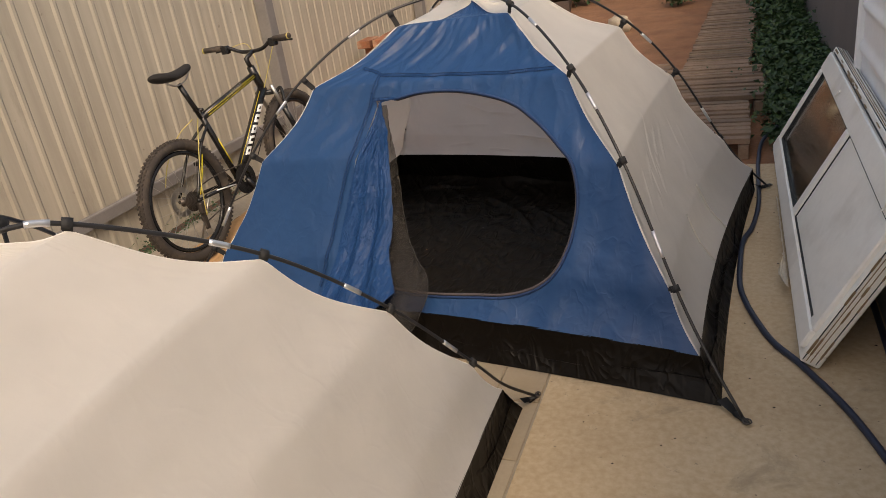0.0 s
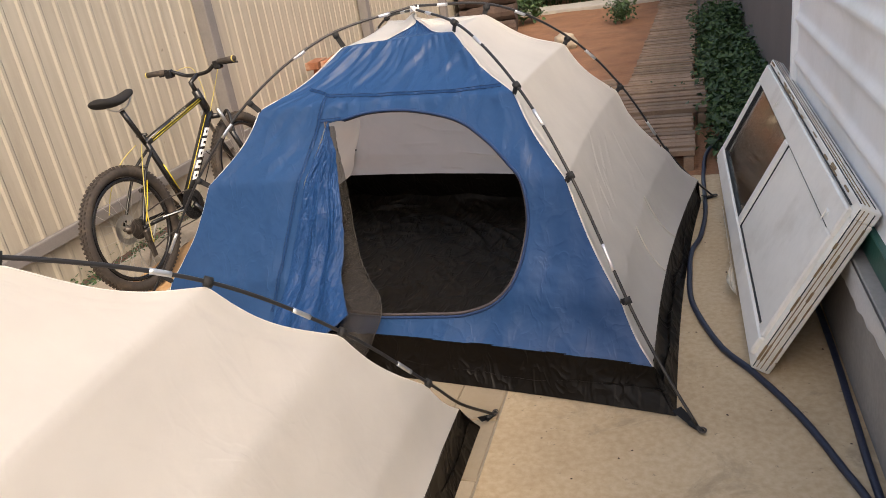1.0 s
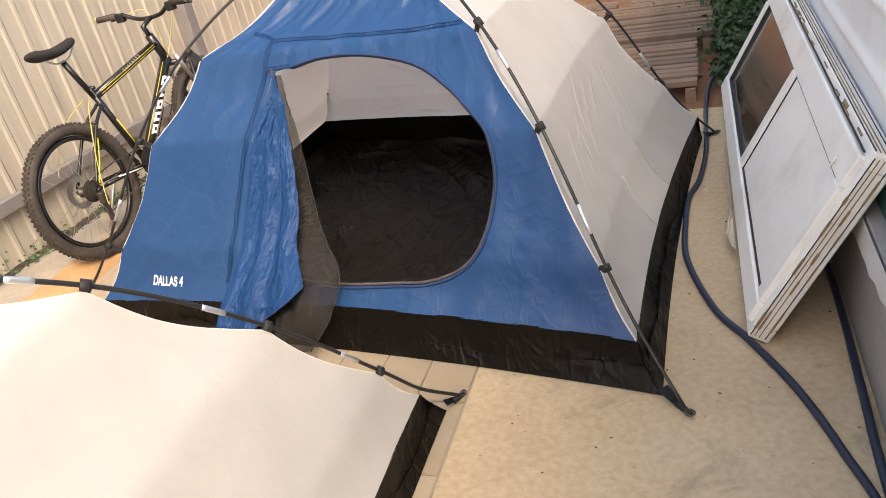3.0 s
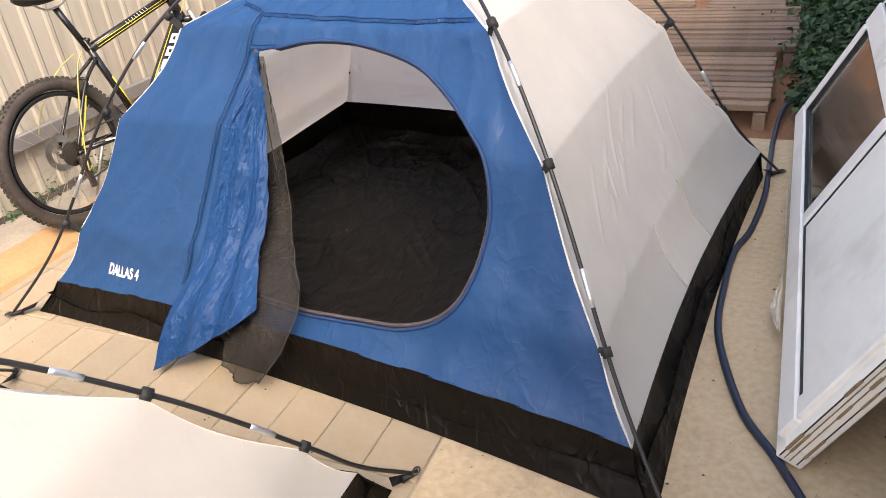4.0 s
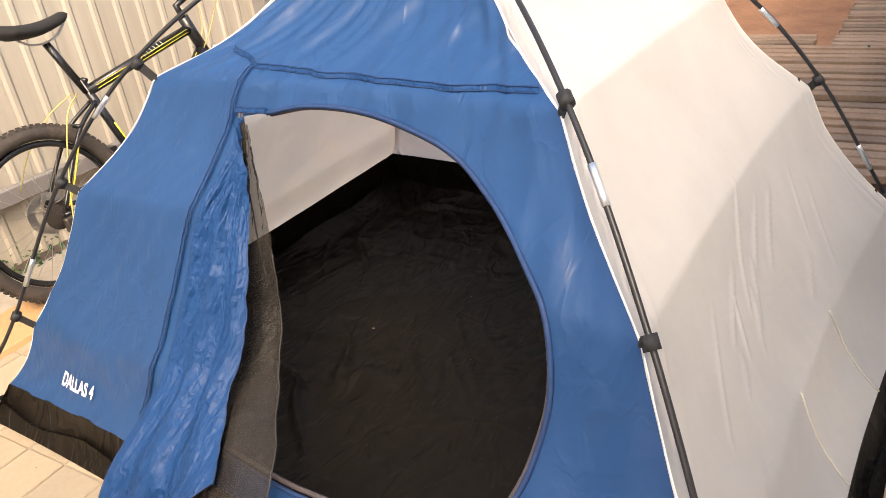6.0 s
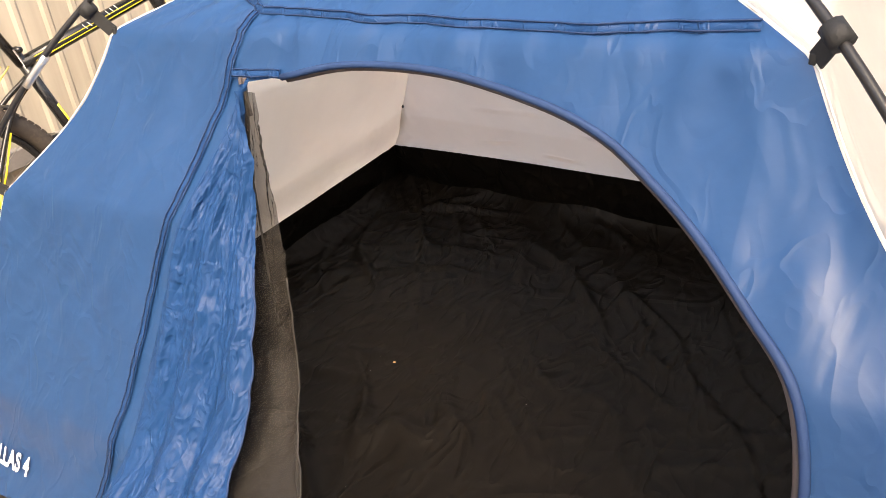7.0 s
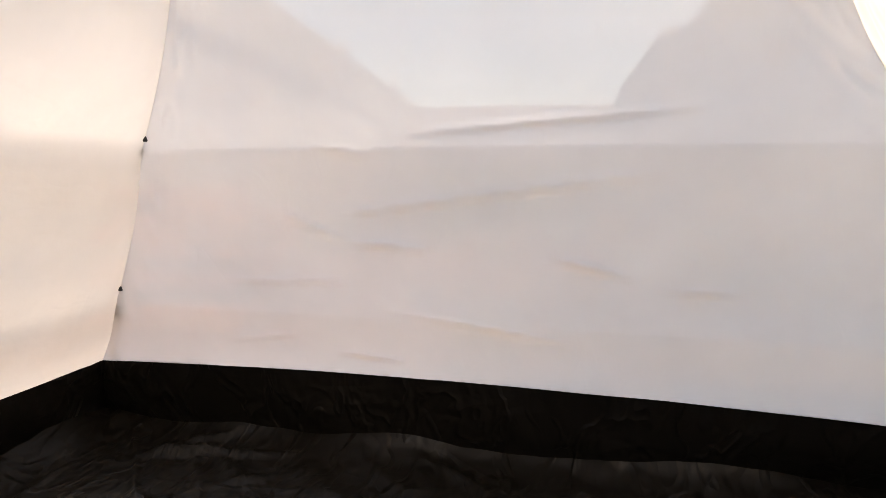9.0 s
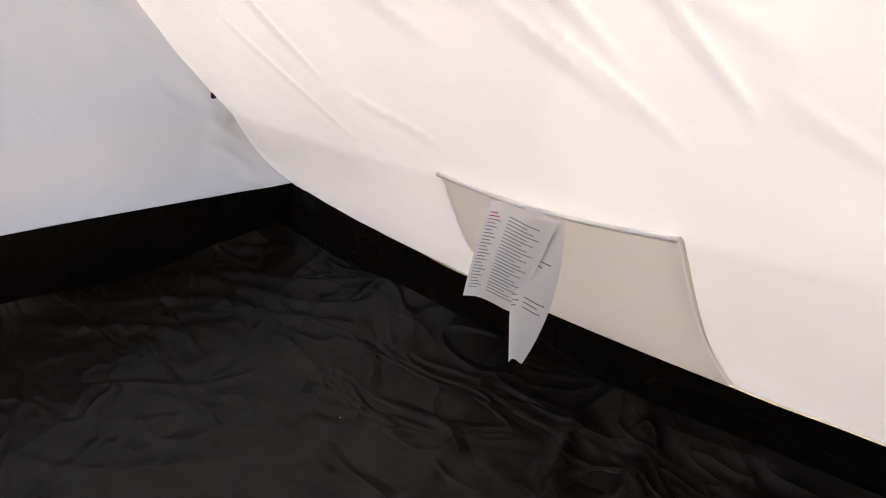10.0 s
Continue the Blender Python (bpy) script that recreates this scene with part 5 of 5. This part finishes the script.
def bush(x, y, rx, ry, h, count, size, label, seed, mat=None):
    t = thing("bush", YARD @ pose(x, y, -0.03), label, "bush", "green plants")
    rnd = random.Random(seed)
    st = bmesh.new()
    pts = []
    for k in range(max(8, count // 90)):
        a, d = rnd.uniform(0, 6.28), math.sqrt(rnd.random())
        b = Vector((rx * d * math.cos(a) * 0.8, ry * d * math.sin(a) * 0.9, 0))
        top = b + Vector((rnd.uniform(-0.12, 0.12), rnd.uniform(-0.12, 0.12), h * rnd.uniform(0.55, 1.05)))
        mid = b.lerp(top, 0.5) + Vector((rnd.uniform(-0.04, 0.04), rnd.uniform(-0.04, 0.04), 0))
        tube(spline([b, mid, top], 4), [0.006, 0.005, 0.005, 0.005, 0.004, 0.004, 0.003, 0.003, 0.002], 5, False, st)
        for _ in range(90):
            c = b.lerp(top, rnd.uniform(0.25, 1.0))
            pts.append(c + Vector((rnd.gauss(0, 0.075), rnd.gauss(0, 0.075), rnd.gauss(0, 0.05))))
    part("stem", st, LEAF_DARK, t)
    pts = [p for p in pts if p.z > 0.02]
    part("foliage", leaf_cloud(pts[::2], size, seed), LEAF, t)
    part("foliage", leaf_cloud(pts[1::2], size, seed + 1), mat or LEAF_DARK, t)
    return t


brick_pile()
logs()
stone(-1.39, 7.7, 0.14, "pale rough stone lying on the soil", 0.9)
for y, w, h, n, k in ((3.05, 0.13, 0.13, 5400, 21), (3.75, 0.16, 0.17, 8100, 22), (4.7, 0.17, 0.20, 8100, 23), (5.8, 0.17, 0.24, 8100, 24), (7.1, 0.18, 0.34, 7200, 25)):
    bush(0.43, y, w, 0.45 if y < 4 else 0.68, h, n, 0.050, "dense dark green bush along the brown wall", k)
bush(0.02, 4.42, 0.05, 0.04, 0.06, 90, 0.025, "small weed beside the boardwalk", 31)
bush(-0.85, 9.5, 0.16, 0.16, 0.35, 400, 0.05, "small green weed in the soil", 32)
bush(-2.6, 10.6, 0.5, 0.4, 0.5, 1500, 0.07, "low green bush at the end of the yard", 33)
for k in range(7):
    bush(-3.0 + k * 0.56, 12.8, 0.42, 0.35, 1.15, 4500, 0.08, "dark hedge at the end of the yard", 40 + k)

pallet(-1.25, 0.06, 2.62, 3.57, 0.085, "weathered wooden boardwalk section on soil")
pallet(-1.30, 0.17, 3.59, 4.62, 0.10, "wide weathered wooden boardwalk section on soil")
pallet(-0.61, -0.08, 4.64, 7.0, 0.09, "long narrow wooden boardwalk section on soil", -2.0)
pallet(-0.60, -0.07, 7.02, 9.5, 0.095, "long narrow wooden boardwalk section on soil", -2.0)
pallet(-0.62, -0.09, 9.53, 11.4, 0.12, "far wooden boardwalk section on soil", -2.0)
pallet(-1.75, -0.56, 4.66, 5.05, 0.07, "short grey wooden boardwalk section on soil")

# ---------------------------------------------------------------- crumbs and specks
def specks(name, area, count, lo, hi, z, mat, m, label, seed):
    rnd = random.Random(seed)
    vs, fs = [], []
    for _ in range(count):
        s = rnd.uniform(lo, hi)
        x, y, a = rnd.uniform(area[0], area[1]), rnd.uniform(area[2], area[3]), rnd.uniform(0, 6.28)
        i = len(vs)
        for k in range(5):
            r = s * rnd.uniform(0.6, 1.2)
            vs.append((x + r * math.cos(a + k * 1.257), y + r * 0.7 * math.sin(a + k * 1.257), z))
        vs.append((x, y, z + s * rnd.uniform(0.4, 0.9)))
        fs += [(i + k, i + (k + 1) % 5, i + 5) for k in range(5)]
    ob = mesh_ob(name, (vs, fs), mat)
    ob.matrix_world = m
    return tagged(ob, label, "debris", kind="stuff")


specks("debris", (-0.6, 0.45, -2.5, 2.4), 150, 0.002, 0.006, 0.0005, BARK, YARD, "dark crumbs of soil and leaf scattered on the concrete", 3)
specks("debris", (-2.6, -0.7, -1.0, 0.3), 60, 0.002, 0.005, 0.001, BARK, YARD, "dark crumbs of soil scattered on the tiles", 4)
specks("debris", (-2.2, -0.4, 0.4, 1.8), 26, 0.0008, 0.0018, 0.022, PAPER, ID, "pale crumbs lying on the groundsheet", 5)
crumb = bmesh.new()
bmesh.ops.create_icosphere(crumb, subdivisions=2, radius=0.004)
for v in crumb.verts:
    v.co.z = v.co.z * 0.5
    v.co.x *= 1.2 + 0.4 * nz(v.co.x * 200, v.co.y * 200, 0)
solid("crumb", crumb, KERB, pose(-1.626, 0.962, 0.024), "pale crumb lying on the black groundsheet", "crumb", smooth=True)
# weeds at the foot of the fence
for k, a in enumerate((0.25, 0.62, 1.05, 1.5, 2.1)):
    bush(-3.24, a, 0.02, 0.2, 0.035, 120, 0.022, "low dark weeds at the foot of the fence", 60 + k)

# ---------------------------------------------------------------- paving tiles
TS, TW = 0.30, 0.167
tm = {}
rt = random.Random(12)
count = 0
rest_v, rest_f = [], []
for i in range(13):
    x1 = -0.648 - i * TW
    x0 = max(-2.718, x1 - TW)
    if x1 - x0 < 0.03:
        break
    for j in range(-16, 8):
        y0, y1 = j * TS, (j + 1) * TS
        if y1 > 2.44:
            continue
        g = 0.0022
        if -1.6 < y0 < 1.6 and count < 300:
            key = round(x1 - x0, 3)
            if key not in tm:
                b = boxed((-(x1 - x0) / 2 + g, -TS / 2 + g, -0.02), ((x1 - x0) / 2 - g, TS / 2 - g, 0.0), 0.003)
                me = bpy.data.meshes.new("tile")
                b.to_mesh(me)
                b.free()
                me.materials.append(TILE)
                tm[key] = me
            o = new("tile", tm[key])
            o.parent = tiles
            o.matrix_local = pose((x0 + x1) / 2, (y0 + y1) / 2, rt.uniform(-0.0012, 0.0012), rt.uniform(-0.25, 0.25), rt.uniform(-0.25, 0.25), 0)
            count += 1
        else:
            k = len(rest_v)
            for (a, b_) in ((x0 + g, y0 + g), (x1 - g, y0 + g), (x1 - g, y1 - g), (x0 + g, y1 - g)):
                rest_v += [(a, b_, 0.0), (a, b_, -0.006)]
            rest_f += [(k, k + 2, k + 4, k + 6), (k, k + 1, k + 3, k + 2), (k + 2, k + 3, k + 5, k + 4), (k + 4, k + 5, k + 7, k + 6), (k + 6, k + 7, k + 1, k)]
ro = part("tiles", (rest_v, rest_f), TILE, tiles)
ro["kind"] = "stuff"
